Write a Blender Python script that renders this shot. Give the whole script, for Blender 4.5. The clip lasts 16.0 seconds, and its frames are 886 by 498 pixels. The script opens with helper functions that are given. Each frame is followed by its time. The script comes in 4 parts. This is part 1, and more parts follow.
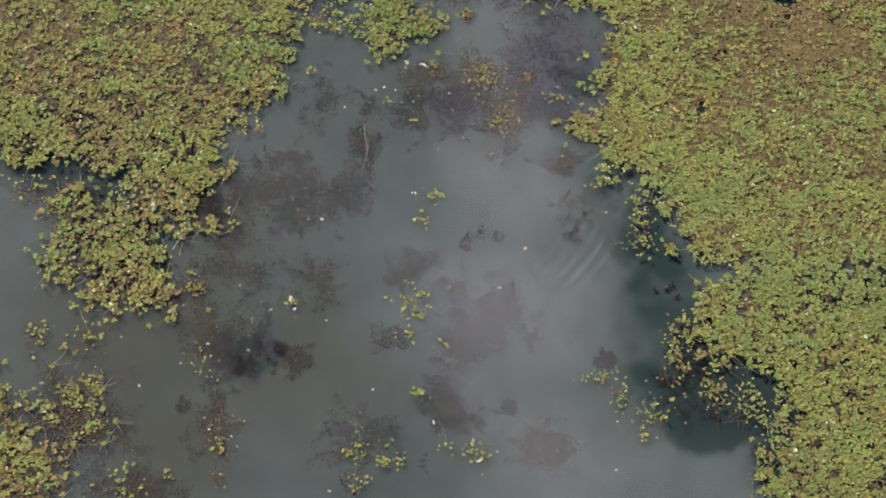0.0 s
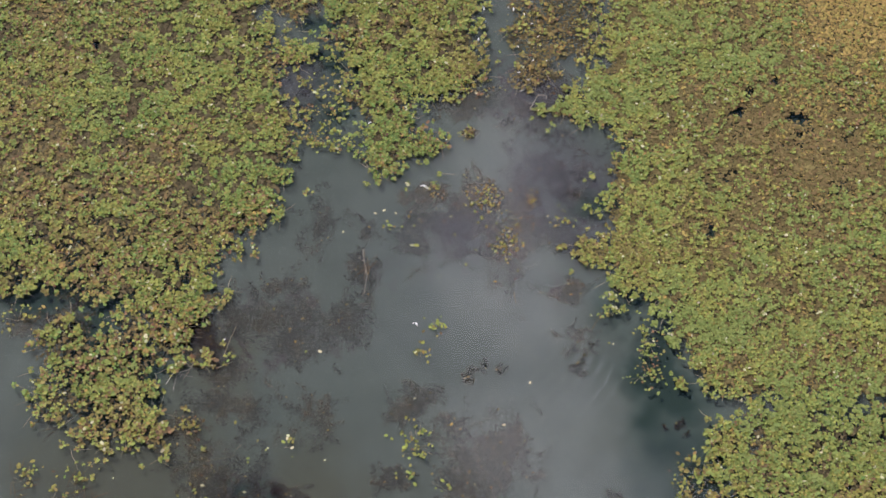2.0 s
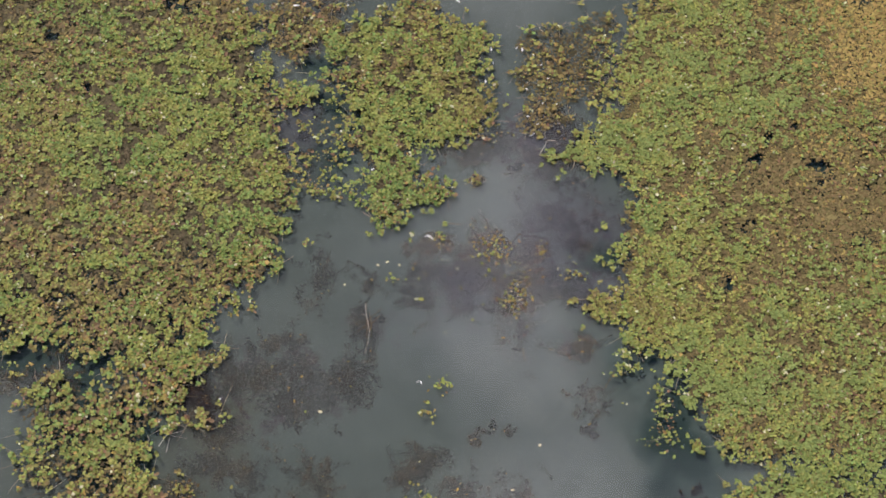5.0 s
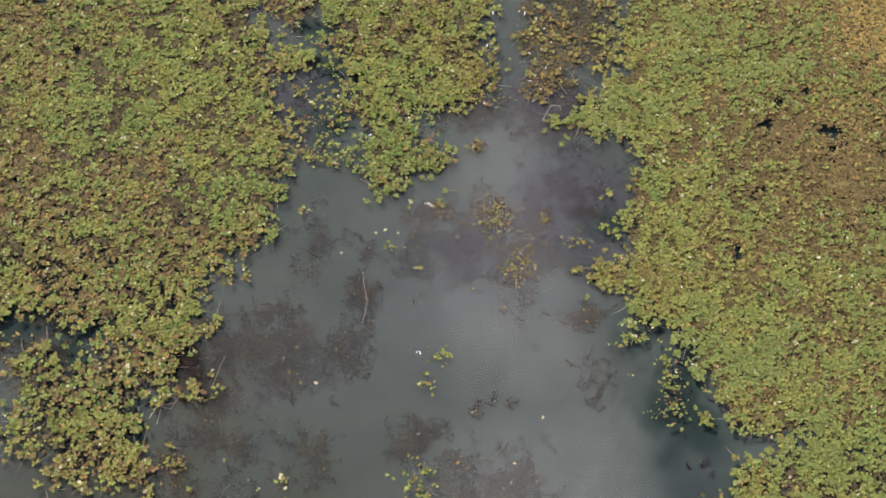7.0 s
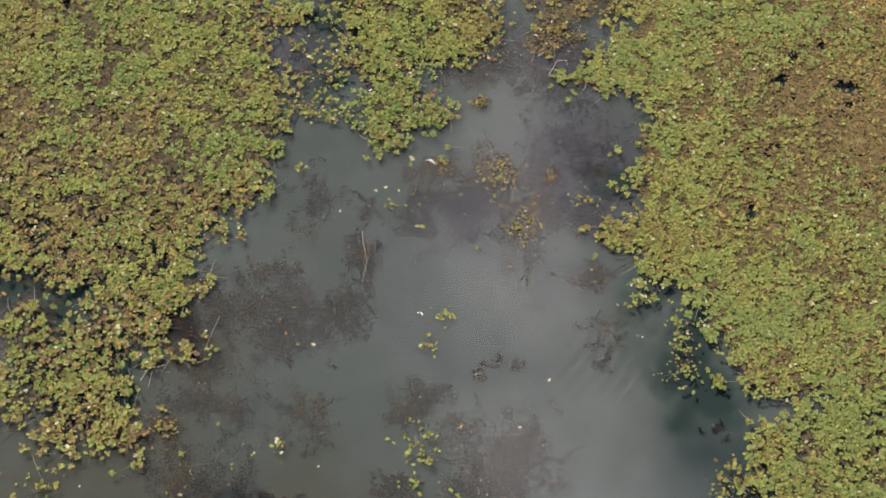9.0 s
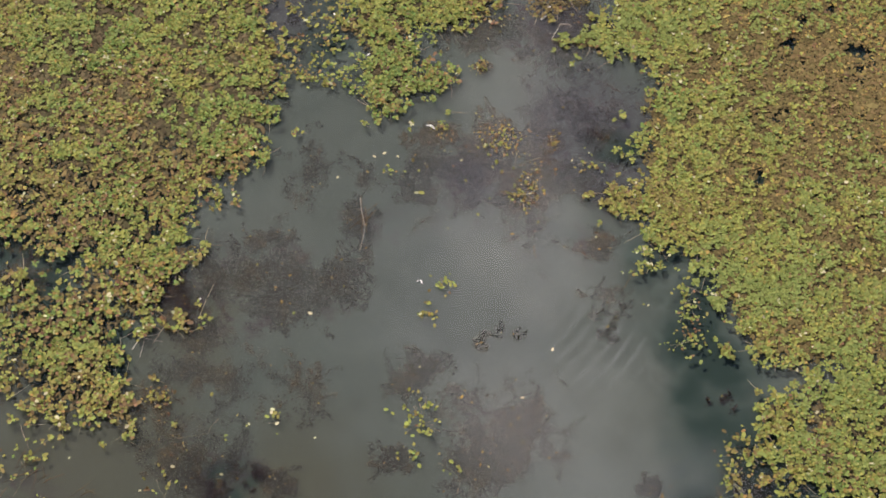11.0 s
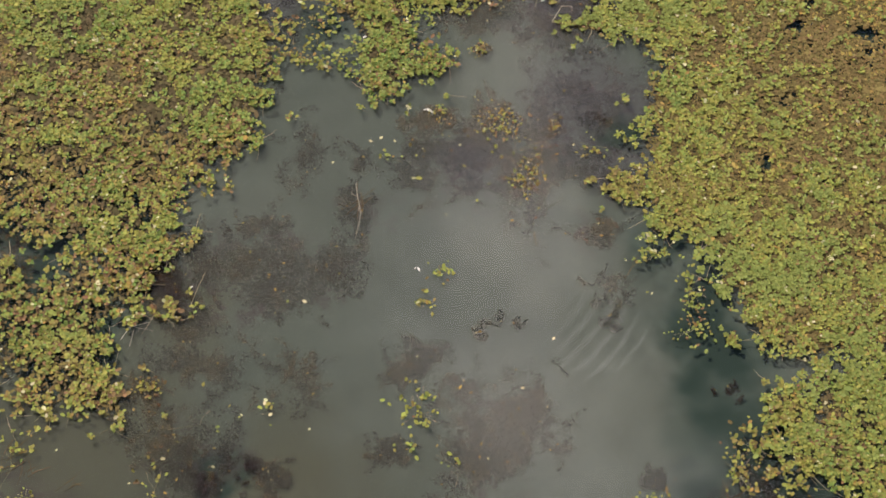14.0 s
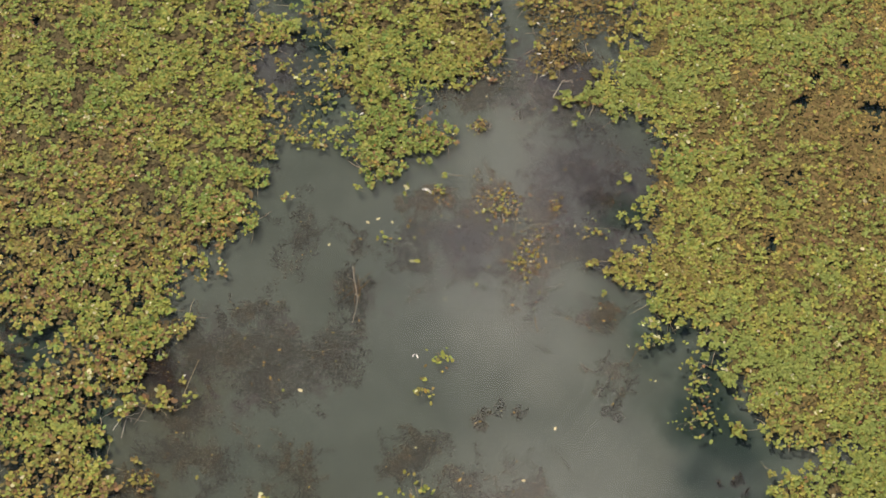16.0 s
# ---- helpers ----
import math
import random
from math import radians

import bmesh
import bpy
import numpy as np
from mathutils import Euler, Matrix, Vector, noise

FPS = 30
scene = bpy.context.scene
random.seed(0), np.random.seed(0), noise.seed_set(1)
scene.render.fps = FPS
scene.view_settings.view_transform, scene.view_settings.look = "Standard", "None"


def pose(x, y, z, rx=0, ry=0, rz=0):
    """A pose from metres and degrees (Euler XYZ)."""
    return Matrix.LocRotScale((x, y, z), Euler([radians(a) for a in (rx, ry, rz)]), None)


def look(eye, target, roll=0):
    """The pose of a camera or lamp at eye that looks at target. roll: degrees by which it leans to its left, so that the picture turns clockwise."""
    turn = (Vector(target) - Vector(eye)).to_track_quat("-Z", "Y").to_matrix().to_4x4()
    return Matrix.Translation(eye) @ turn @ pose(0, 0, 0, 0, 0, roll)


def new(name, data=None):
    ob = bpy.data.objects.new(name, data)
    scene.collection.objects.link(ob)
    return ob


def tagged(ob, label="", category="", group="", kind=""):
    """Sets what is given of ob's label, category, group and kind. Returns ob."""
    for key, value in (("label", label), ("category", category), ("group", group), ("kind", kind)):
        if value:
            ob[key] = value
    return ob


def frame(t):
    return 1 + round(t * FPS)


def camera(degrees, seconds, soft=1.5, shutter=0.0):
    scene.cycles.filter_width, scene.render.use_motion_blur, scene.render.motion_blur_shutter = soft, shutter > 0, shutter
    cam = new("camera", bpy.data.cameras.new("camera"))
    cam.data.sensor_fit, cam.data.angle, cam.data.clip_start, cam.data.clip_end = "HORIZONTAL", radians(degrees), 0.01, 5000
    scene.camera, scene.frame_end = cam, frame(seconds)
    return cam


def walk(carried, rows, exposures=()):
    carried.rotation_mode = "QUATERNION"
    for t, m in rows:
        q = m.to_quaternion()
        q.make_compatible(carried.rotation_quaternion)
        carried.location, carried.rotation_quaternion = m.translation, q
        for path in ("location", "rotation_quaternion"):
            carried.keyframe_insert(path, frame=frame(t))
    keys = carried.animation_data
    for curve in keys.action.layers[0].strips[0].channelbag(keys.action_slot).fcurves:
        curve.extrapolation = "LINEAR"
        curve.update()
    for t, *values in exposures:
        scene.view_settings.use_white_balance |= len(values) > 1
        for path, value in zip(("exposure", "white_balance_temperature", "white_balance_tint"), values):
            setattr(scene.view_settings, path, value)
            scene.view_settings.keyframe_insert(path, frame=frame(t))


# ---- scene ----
# A drone flies over a pond: level ahead, then straight down, then level ahead again. East is +x, the flight goes towards +y.
cam = camera(24.5, 16.0, soft=1.7)
PATH = [  # seconds, eye, lens tilt up from straight down, yaw, roll
    (0.0, -0.000, -20.360, 36.000, 29.608, 0.003, 0.009),
    (0.5, -0.002, -20.136, 36.035, 29.604, -0.003, 0.006),
    (1.0, -0.026, -19.553, 36.076, 29.595, -0.012, -0.009),
    (1.5, -0.047, -18.680, 36.102, 29.602, -0.027, -0.027),
    (2.0, -0.054, -17.417, 36.169, 29.605, -0.042, -0.048),
    (2.5, -0.059, -16.179, 36.303, 29.606, -0.075, -0.081),
    (3.0, -0.084, -15.682, 36.405, 29.606, -0.074, -0.083),
    (3.5, -0.117, -15.579, 36.419, 29.608, -0.058, -0.069),
    (4.0, -0.137, -15.595, 36.003, 29.612, -0.040, -0.049),
    (4.5, -0.151, -15.629, 35.523, 29.611, -0.016, -0.022),
    (7.0, -0.143, -15.559, 33.763, 29.612, 0.020, 0.015),
    (7.5, -0.152, -15.558, 33.304, 29.617, 0.020, 0.021),
    (8.0, -0.172, -15.570, 32.825, 29.615, 0.031, 0.030),
    (8.5, -0.183, -15.568, 32.492, 29.616, 0.037, 0.038),
    (9.0, -0.182, -15.545, 32.173, 29.617, 0.037, 0.041),
    (11.5, -0.188, -15.569, 30.769, 29.622, 0.033, 0.039),
    (12.0, -0.186, -15.561, 30.540, 29.623, 0.033, 0.044),
    (12.5, -0.179, -15.568, 30.363, 29.617, 0.031, 0.039),
    (13.0, -0.169, -15.579, 30.151, 29.616, 0.041, 0.046),
    (13.5, -0.169, -15.554, 30.094, 29.611, 0.039, 0.044),
    (14.0, -0.156, -15.290, 30.097, 29.606, 0.028, 0.033),
    (14.5, -0.144, -14.834, 30.101, 29.604, 0.021, 0.023),
    (15.0, -0.136, -14.149, 30.130, 29.599, 0.007, 0.007),
    (15.5, -0.133, -13.772, 30.166, 29.602, -0.007, -0.012),
    (16.0, -0.150, -13.681, 30.158, 29.609, -0.024, -0.024),
]
walk(cam, [(t, pose(x, y, z, 0, 0, yaw) @ pose(0, 0, 0, tilt) @ pose(0, 0, 0, 0, 0, roll)) for t, x, y, z, tilt, yaw, roll in PATH],
     exposures=[(0.0, 0.49, 5900, 22), (3.5, 0.46, 5900, 21), (7.0, 0.50, 6100, 22), (9.0, 0.52, 6250, 22), (12.5, 0.56, 6600, 20), (16.0, 0.54, 7050, 15)])

# ---- light ----
SUN_HEIGHT, SUN_FROM = 48.0, (-0.62, 0.78)
world = bpy.data.worlds.new("sky")
scene.world = world
world.use_nodes = True
wn, wl = world.node_tree.nodes, world.node_tree.links
wn.clear()
w_out = wn.new("ShaderNodeOutputWorld")
w_bg = wn.new("ShaderNodeBackground")
w_sky = wn.new("ShaderNodeTexSky")
w_sky.sky_type, w_sky.sun_disc = "NISHITA", False
w_sky.sun_elevation = radians(SUN_HEIGHT)
w_sky.sun_rotation = math.atan2(SUN_FROM[0], SUN_FROM[1])
w_sky.dust_density, w_sky.ozone_density = 0.7, 2.0
# Unseen clouds, shifted so that a bright one mirrors in the water.
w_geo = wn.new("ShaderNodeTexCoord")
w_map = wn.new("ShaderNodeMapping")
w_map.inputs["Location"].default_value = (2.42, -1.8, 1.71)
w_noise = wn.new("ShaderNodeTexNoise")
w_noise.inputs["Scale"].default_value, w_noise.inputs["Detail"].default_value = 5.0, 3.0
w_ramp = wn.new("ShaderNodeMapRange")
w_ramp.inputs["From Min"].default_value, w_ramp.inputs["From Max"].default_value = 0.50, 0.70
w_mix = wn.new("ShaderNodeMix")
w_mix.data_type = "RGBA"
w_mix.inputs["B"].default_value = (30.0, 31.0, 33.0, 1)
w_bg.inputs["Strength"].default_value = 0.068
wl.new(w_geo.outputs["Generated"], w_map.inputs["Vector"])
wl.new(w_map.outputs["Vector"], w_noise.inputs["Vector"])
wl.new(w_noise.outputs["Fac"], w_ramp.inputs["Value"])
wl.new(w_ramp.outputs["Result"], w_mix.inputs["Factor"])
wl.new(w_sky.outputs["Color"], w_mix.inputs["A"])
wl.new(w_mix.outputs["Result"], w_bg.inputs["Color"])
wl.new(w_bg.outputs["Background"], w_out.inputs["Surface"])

sun = new("sun", bpy.data.lights.new("sun", "SUN"))
sun.data.energy, sun.data.angle, sun.data.color = 3.6, radians(0.6), (1.0, 0.91, 0.74)
s_up = math.tan(radians(SUN_HEIGHT)) * math.hypot(*SUN_FROM)
sun.matrix_world = look((SUN_FROM[0] * 60, SUN_FROM[1] * 60, s_up * 60), (0, 0, 0))


# ---- materials ----
def nodes_of(name):
    m = bpy.data.materials.new(name)
    m.use_nodes = True
    m.node_tree.nodes.clear()
    return m, m.node_tree.nodes, m.node_tree.links


def plant(name, colour, hue=0.03, value=0.5, rough=0.55, through_light=0.25, vein=60.0, gauzy=0.0):
    """A leaf or stalk: each piece has its own tint, with fine blotches on it, and lets some light through."""
    m, n, l = nodes_of(name)
    out = n.new("ShaderNodeOutputMaterial")
    bsdf = n.new("ShaderNodeBsdfPrincipled")
    info, geo = n.new("ShaderNodeObjectInfo"), n.new("ShaderNodeNewGeometry")
    add = n.new("ShaderNodeMath"); add.operation = "ADD"
    fract = n.new("ShaderNodeMath"); fract.operation = "FRACT"
    l.new(info.outputs["Random"], add.inputs[0]); l.new(geo.outputs["Random Per Island"], add.inputs[1])
    l.new(add.outputs[0], fract.inputs[0])
    second = n.new("ShaderNodeMath"); second.operation = "MULTIPLY_ADD"; second.inputs[1].default_value, second.inputs[2].default_value = 7.31, 0.17
    l.new(fract.outputs[0], second.inputs[0])
    other = n.new("ShaderNodeMath"); other.operation = "FRACT"
    l.new(second.outputs[0], other.inputs[0])
    hr = n.new("ShaderNodeMapRange"); hr.inputs["To Min"].default_value, hr.inputs["To Max"].default_value = 0.5 - hue, 0.5 + hue
    vr = n.new("ShaderNodeMapRange"); vr.inputs["To Min"].default_value, vr.inputs["To Max"].default_value = 1 - value, 1 + value
    l.new(fract.outputs[0], hr.inputs["Value"]); l.new(other.outputs[0], vr.inputs["Value"])
    hsv = n.new("ShaderNodeHueSaturation"); hsv.inputs["Color"].default_value = (*colour, 1)
    l.new(hr.outputs[0], hsv.inputs["Hue"]); l.new(vr.outputs[0], hsv.inputs["Value"])
    tex = n.new("ShaderNodeTexNoise"); tex.inputs["Scale"].default_value, tex.inputs["Detail"].default_value = vein, 3.0
    l.new(geo.outputs["Position"], tex.inputs["Vector"])
    blot = n.new("ShaderNodeMapRange"); blot.inputs["From Min"].default_value, blot.inputs["From Max"].default_value = 0.55, 0.75
    blot.inputs["To Max"].default_value = 0.55
    l.new(tex.outputs["Fac"], blot.inputs["Value"])
    mix = n.new("ShaderNodeMix"); mix.data_type = "RGBA"
    mix.inputs["B"].default_value = (colour[0] * 0.95, colour[1] * 0.8, colour[2] * 0.7, 1)
    l.new(blot.outputs[0], mix.inputs["Factor"]); l.new(hsv.outputs["Color"], mix.inputs["A"])
    l.new(mix.outputs["Result"], bsdf.inputs["Base Color"])
    bsdf.inputs["Roughness"].default_value = rough
    bsdf.inputs["Specular IOR Level"].default_value = 0.2 if through_light else 0.1
    bump = n.new("ShaderNodeBump"); bump.inputs["Strength"].default_value, bump.inputs["Distance"].default_value = 0.4, 0.01
    l.new(tex.outputs["Fac"], bump.inputs["Height"]); l.new(bump.outputs["Normal"], bsdf.inputs["Normal"])
    if through_light:
        tl = n.new("ShaderNodeBsdfTranslucent"); l.new(mix.outputs["Result"], tl.inputs["Color"])
        ms = n.new("ShaderNodeMixShader"); ms.inputs[0].default_value = through_light
        l.new(bsdf.outputs[0], ms.inputs[1]); l.new(tl.outputs[0], ms.inputs[2]); l.new(ms.outputs[0], out.inputs["Surface"])
    elif gauzy:
        thin = n.new("ShaderNodeBsdfTransparent")
        ms = n.new("ShaderNodeMixShader"); ms.inputs[0].default_value = gauzy
        l.new(bsdf.outputs[0], ms.inputs[1]); l.new(thin.outputs[0], ms.inputs[2]); l.new(ms.outputs[0], out.inputs["Surface"])
    else:
        l.new(bsdf.outputs[0], out.inputs["Surface"])
    return m


GREEN = plant("leaf_green", (0.186, 0.230, 0.053), 0.045, 0.42)
LIME = plant("leaf_yellow_green", (0.258, 0.268, 0.058), 0.035, 0.38)
OLIVE = plant("leaf_olive", (0.205, 0.172, 0.050), 0.03, 0.42)
BROWN = plant("leaf_brown", (0.160, 0.098, 0.042), 0.025, 0.5, through_light=0.1)
ORANGE = plant("leaf_orange_brown", (0.29, 0.20, 0.05), 0.02, 0.45, through_light=0.15)
PALE = plant("leaf_pale", (0.48, 0.46, 0.26), 0.03, 0.35)
SAGE = plant("leaf_sage_green", (0.200, 0.240, 0.060), 0.015, 0.25)
LEAF_KINDS = [GREEN, LIME, OLIVE, BROWN, ORANGE, PALE, SAGE]
OLIVE_LITTER = plant("matted_olive_litter", (0.118, 0.094, 0.037), 0.02, 0.35, 0.8, 0.0)
LITTER = plant("plant_litter", (0.080, 0.065, 0.031), 0.02, 0.5, 0.7, 0.0)
GOLD = plant("dead_plant_golden", (0.265, 0.193, 0.058), 0.02, 0.3, 0.7, 0.0)
RUSSET = plant("dead_plant_russet", (0.146, 0.110, 0.042), 0.02, 0.32, 0.7, 0.0)
STALK = plant("dry_stalk", (0.30, 0.25, 0.17), 0.02, 0.4, 0.6, 0.0, 30.0)
PALE_STALK = plant("bleached_stalk", (0.48, 0.44, 0.36), 0.02, 0.25, 0.6, 0.0, 30.0)
BROWN_STALK = plant("brown_stalk", (0.105, 0.068, 0.036), 0.02, 0.5, 0.7, 0.0, 30.0)
WEED = plant("submerged_weed", (0.046, 0.028, 0.028), 0.03, 0.4, 0.8, 0.0, gauzy=0.60)
RUST_WEED = plant("submerged_rust_weed", (0.16, 0.088, 0.040), 0.02, 0.5, 0.8, 0.0, gauzy=0.55)
WHITE = plant("white_feather", (0.80, 0.79, 0.76), 0.0, 0.06, 0.6, 0.3, 200.0)


CLEAR = [  # place, radius, how far the clear core reaches
    (-6.6, 3.1, 2.0, 0.6), (-8.6, 3.3, 2.0, 0.6),
    (4.55, -1.3, 1.5, 0.0), (4.3, -0.5, 1.3, 0.0), (5.5, -3.3, 1.2, 0.7), (4.4, -2.4, 1.25, 0.15), (5.3, -3.2, 1.7, 0.45), (4.6, -2.9, 1.1, 0.35), (4.3, 0.9, 1.0, 0.1), (4.0, 0.5, 1.25, 0.2), (4.6, 0.0, 1.0, 0.3), (3.5, 1.7, 0.7, 0.0), (3.0, 4.1, 0.7, 0.0), (4.9, -0.2, 1.2, 0.1), (5.0, -1.6, 1.2, 0.3), (-2.6, 7.8, 0.8, 0.1), (-2.5, 6.6, 0.75, 0.1), (-2.8, 8.9, 0.6, 0.0), (-4.0, -2.15, 0.75, 0.0), (-3.4, -2.4, 0.5, 0.0),
    (-5.0, 1.3, 0.8, 0.2), (-7.0, 1.4, 0.8, 0.3), (9.5, 6.0, 6.0, 0.85), (9.0, -3.5, 3.5, 0.8), (-9.0, 7.5, 5.5, 0.85), (-6.6, 0.3, 1.4, 0.6), (-0.8, 8.0, 1.5, 0.6),
]


ALGAE = [  # dark film on the bed round the weed beds
    (-3.0, 0.95, 0.75, 0.0), (-2.0, 1.3, 0.7, 0.0), (-2.8, 1.75, 0.6, 0.0), (-4.3, -2.0, 1.1, 0.0), (-3.8, -2.3, 0.9, 0.0), (-4.4, 1.5, 1.2, 0.2), (0.1, 3.5, 1.2, 0.2), (1.1, 3.9, 1.0, 0.1), (2.4, 4.4, 1.6, 0.5),
    (0.9, -1.2, 0.8, 0.1), (0.3, -2.4, 1.2, 0.1), (-1.6, -4.0, 0.9, 0.1), (2.1, -4.3, 0.6, 0.1), (-1.6, 2.6, 0.8, 0.1), (2.4, 2.3, 0.8, 0.1), (1.8, 6.8, 1.3, 0.3), (-7.0, -3.4, 1.6, 0.4),
]
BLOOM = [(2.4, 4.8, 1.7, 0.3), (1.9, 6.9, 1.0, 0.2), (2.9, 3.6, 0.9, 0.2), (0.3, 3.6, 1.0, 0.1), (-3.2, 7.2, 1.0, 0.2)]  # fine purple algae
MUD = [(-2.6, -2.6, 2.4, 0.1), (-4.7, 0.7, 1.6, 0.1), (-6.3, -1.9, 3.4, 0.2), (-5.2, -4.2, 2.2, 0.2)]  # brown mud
SILT_AND_SHEEN = [(1.75, 3.0, 0.9, 0.1), (0.9, 2.0, 1.6, 0.1), (1.2, 6.2, 1.1, 0.2), (1.7, -1.2, 2.6, 0.1), (1.7, 1.4, 1.7, 0.1), (2.2, -4.5, 2.6, 0.1), (1.2, 5.3, 1.5, 0.2), (0.8, 11.5, 2.6, 0.3)]  # stirred silt, with the pale of mirrored cloud painted in


def round_mask(n, l, geo, spots, ragged=2.4):
    """1 at the core of ragged round spots on the plan, 0 outside them."""
    wob = n.new("ShaderNodeTexNoise"); wob.inputs["Scale"].default_value, wob.inputs["Detail"].default_value = 0.7, 5.0
    l.new(geo.outputs["Position"], wob.inputs["Vector"])
    push = n.new("ShaderNodeVectorMath"); push.operation = "MULTIPLY_ADD"
    push.inputs[1].default_value, push.inputs[2].default_value = (ragged, ragged, 0), (-ragged / 2, -ragged / 2, 0)
    l.new(wob.outputs["Color"], push.inputs[0])
    moved = n.new("ShaderNodeVectorMath"); moved.operation = "ADD"
    l.new(geo.outputs["Position"], moved.inputs[0]); l.new(push.outputs[0], moved.inputs[1])
    flat = n.new("ShaderNodeVectorMath"); flat.operation = "MULTIPLY"; flat.inputs[1].default_value = (1, 1, 0)
    l.new(moved.outputs[0], flat.inputs[0])
    last = None
    for x, y, r, hard in spots:
        dist = n.new("ShaderNodeVectorMath"); dist.operation = "DISTANCE"; dist.inputs[1].default_value = (x, y, 0)
        l.new(flat.outputs[0], dist.inputs[0])
        soft_edge = n.new("ShaderNodeMapRange"); soft_edge.interpolation_type = "SMOOTHSTEP"
        soft_edge.inputs["From Min"].default_value, soft_edge.inputs["From Max"].default_value = r, r * hard
        l.new(dist.outputs["Value"], soft_edge.inputs["Value"])
        if last is None:
            last = soft_edge.outputs[0]
        else:
            top = n.new("ShaderNodeMath"); top.operation = "MAXIMUM"
            l.new(last, top.inputs[0]); l.new(soft_edge.outputs[0], top.inputs[1]); last = top.outputs[0]
    return last


def water_material():
    """Turbid pond water: silt in it scatters light, the clearer pockets let the dark bed show, the face mirrors the
    sky; the pale patches also paint in mirrored cloud.
    """
    m, n, l = nodes_of("pond_water")
    out = n.new("ShaderNodeOutputMaterial")
    geo = n.new("ShaderNodeNewGeometry")
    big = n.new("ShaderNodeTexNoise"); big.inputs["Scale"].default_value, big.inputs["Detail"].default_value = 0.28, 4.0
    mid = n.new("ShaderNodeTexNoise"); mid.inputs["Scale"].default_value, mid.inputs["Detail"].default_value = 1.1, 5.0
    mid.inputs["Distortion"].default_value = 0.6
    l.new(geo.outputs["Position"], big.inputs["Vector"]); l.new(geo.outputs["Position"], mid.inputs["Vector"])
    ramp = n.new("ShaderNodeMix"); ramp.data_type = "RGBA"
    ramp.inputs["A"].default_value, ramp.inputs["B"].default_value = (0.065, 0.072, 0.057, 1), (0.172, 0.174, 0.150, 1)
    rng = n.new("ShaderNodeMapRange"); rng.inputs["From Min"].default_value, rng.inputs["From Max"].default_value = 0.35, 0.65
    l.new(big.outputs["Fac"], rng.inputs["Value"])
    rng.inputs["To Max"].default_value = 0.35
    silt_sheen = n.new("ShaderNodeMath"); silt_sheen.operation = "MULTIPLY_ADD"; silt_sheen.inputs[1].default_value = 0.65
    l.new(round_mask(n, l, geo, SILT_AND_SHEEN), silt_sheen.inputs[0]); l.new(rng.outputs[0], silt_sheen.inputs[2])
    l.new(silt_sheen.outputs[0], ramp.inputs["Factor"])
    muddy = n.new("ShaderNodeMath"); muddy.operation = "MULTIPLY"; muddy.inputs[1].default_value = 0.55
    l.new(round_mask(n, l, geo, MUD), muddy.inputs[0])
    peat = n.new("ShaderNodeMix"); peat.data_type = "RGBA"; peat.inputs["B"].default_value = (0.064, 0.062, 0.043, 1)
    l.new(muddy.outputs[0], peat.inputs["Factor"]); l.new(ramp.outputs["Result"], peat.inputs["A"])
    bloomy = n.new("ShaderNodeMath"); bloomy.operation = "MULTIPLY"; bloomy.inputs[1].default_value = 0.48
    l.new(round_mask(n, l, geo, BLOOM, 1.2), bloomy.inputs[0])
    # Purple algae colour, made bluer to stand for the mirrored sky.
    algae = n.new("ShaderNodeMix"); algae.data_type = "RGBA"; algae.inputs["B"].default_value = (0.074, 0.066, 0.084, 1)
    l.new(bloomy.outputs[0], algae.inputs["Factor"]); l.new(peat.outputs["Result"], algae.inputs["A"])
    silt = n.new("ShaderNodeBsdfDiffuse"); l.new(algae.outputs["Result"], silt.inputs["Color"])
    clear = n.new("ShaderNodeBsdfTransparent"); clear.inputs["Color"].default_value = (0.88, 0.96, 0.93, 1)
    last = round_mask(n, l, geo, CLEAR)
    drift = n.new("ShaderNodeMapRange"); drift.inputs["From Min"].default_value, drift.inputs["From Max"].default_value = 0.25, 0.75
    drift.inputs["To Min"].default_value, drift.inputs["To Max"].default_value = 0.57, 0.70
    l.new(mid.outputs["Fac"], drift.inputs["Value"])
    lee = n.new("ShaderNodeMath"); lee.operation = "MULTIPLY_ADD"; lee.inputs[1].default_value = 0.45; lee.use_clamp = True
    l.new(last, lee.inputs[0]); l.new(drift.outputs[0], lee.inputs[2])
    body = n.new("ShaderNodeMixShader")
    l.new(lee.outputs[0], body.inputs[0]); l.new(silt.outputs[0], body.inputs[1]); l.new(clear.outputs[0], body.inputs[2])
    # small ripples
    wave = n.new("ShaderNodeTexNoise"); wave.inputs["Scale"].default_value, wave.inputs["Detail"].default_value = 2.2, 2.0
    stretch = n.new("ShaderNodeMapping"); stretch.inputs["Scale"].default_value = (3.0, 0.8, 1); stretch.inputs["Rotation"].default_value = (0, 0, 0.5)
    l.new(geo.outputs["Position"], stretch.inputs["Vector"]); l.new(stretch.outputs[0], wave.inputs["Vector"])
    bump = n.new("ShaderNodeBump"); bump.inputs["Strength"].default_value, bump.inputs["Distance"].default_value = 0.25, 0.004
    l.new(wave.outputs["Fac"], bump.inputs["Height"])
    # a widening ring of ripples
    centre = n.new("ShaderNodeVectorMath"); centre.operation = "SUBTRACT"; centre.inputs[1].default_value = (-0.4, 2.3, 0)
    l.new(geo.outputs["Position"], centre.inputs[0])
    rings = n.new("ShaderNodeTexWave"); rings.wave_type, rings.rings_direction = "RINGS", "Z"
    rings.inputs["Scale"].default_value, rings.inputs["Distortion"].default_value, rings.inputs["Detail Scale"].default_value = 1.3, 1.0, 0.6
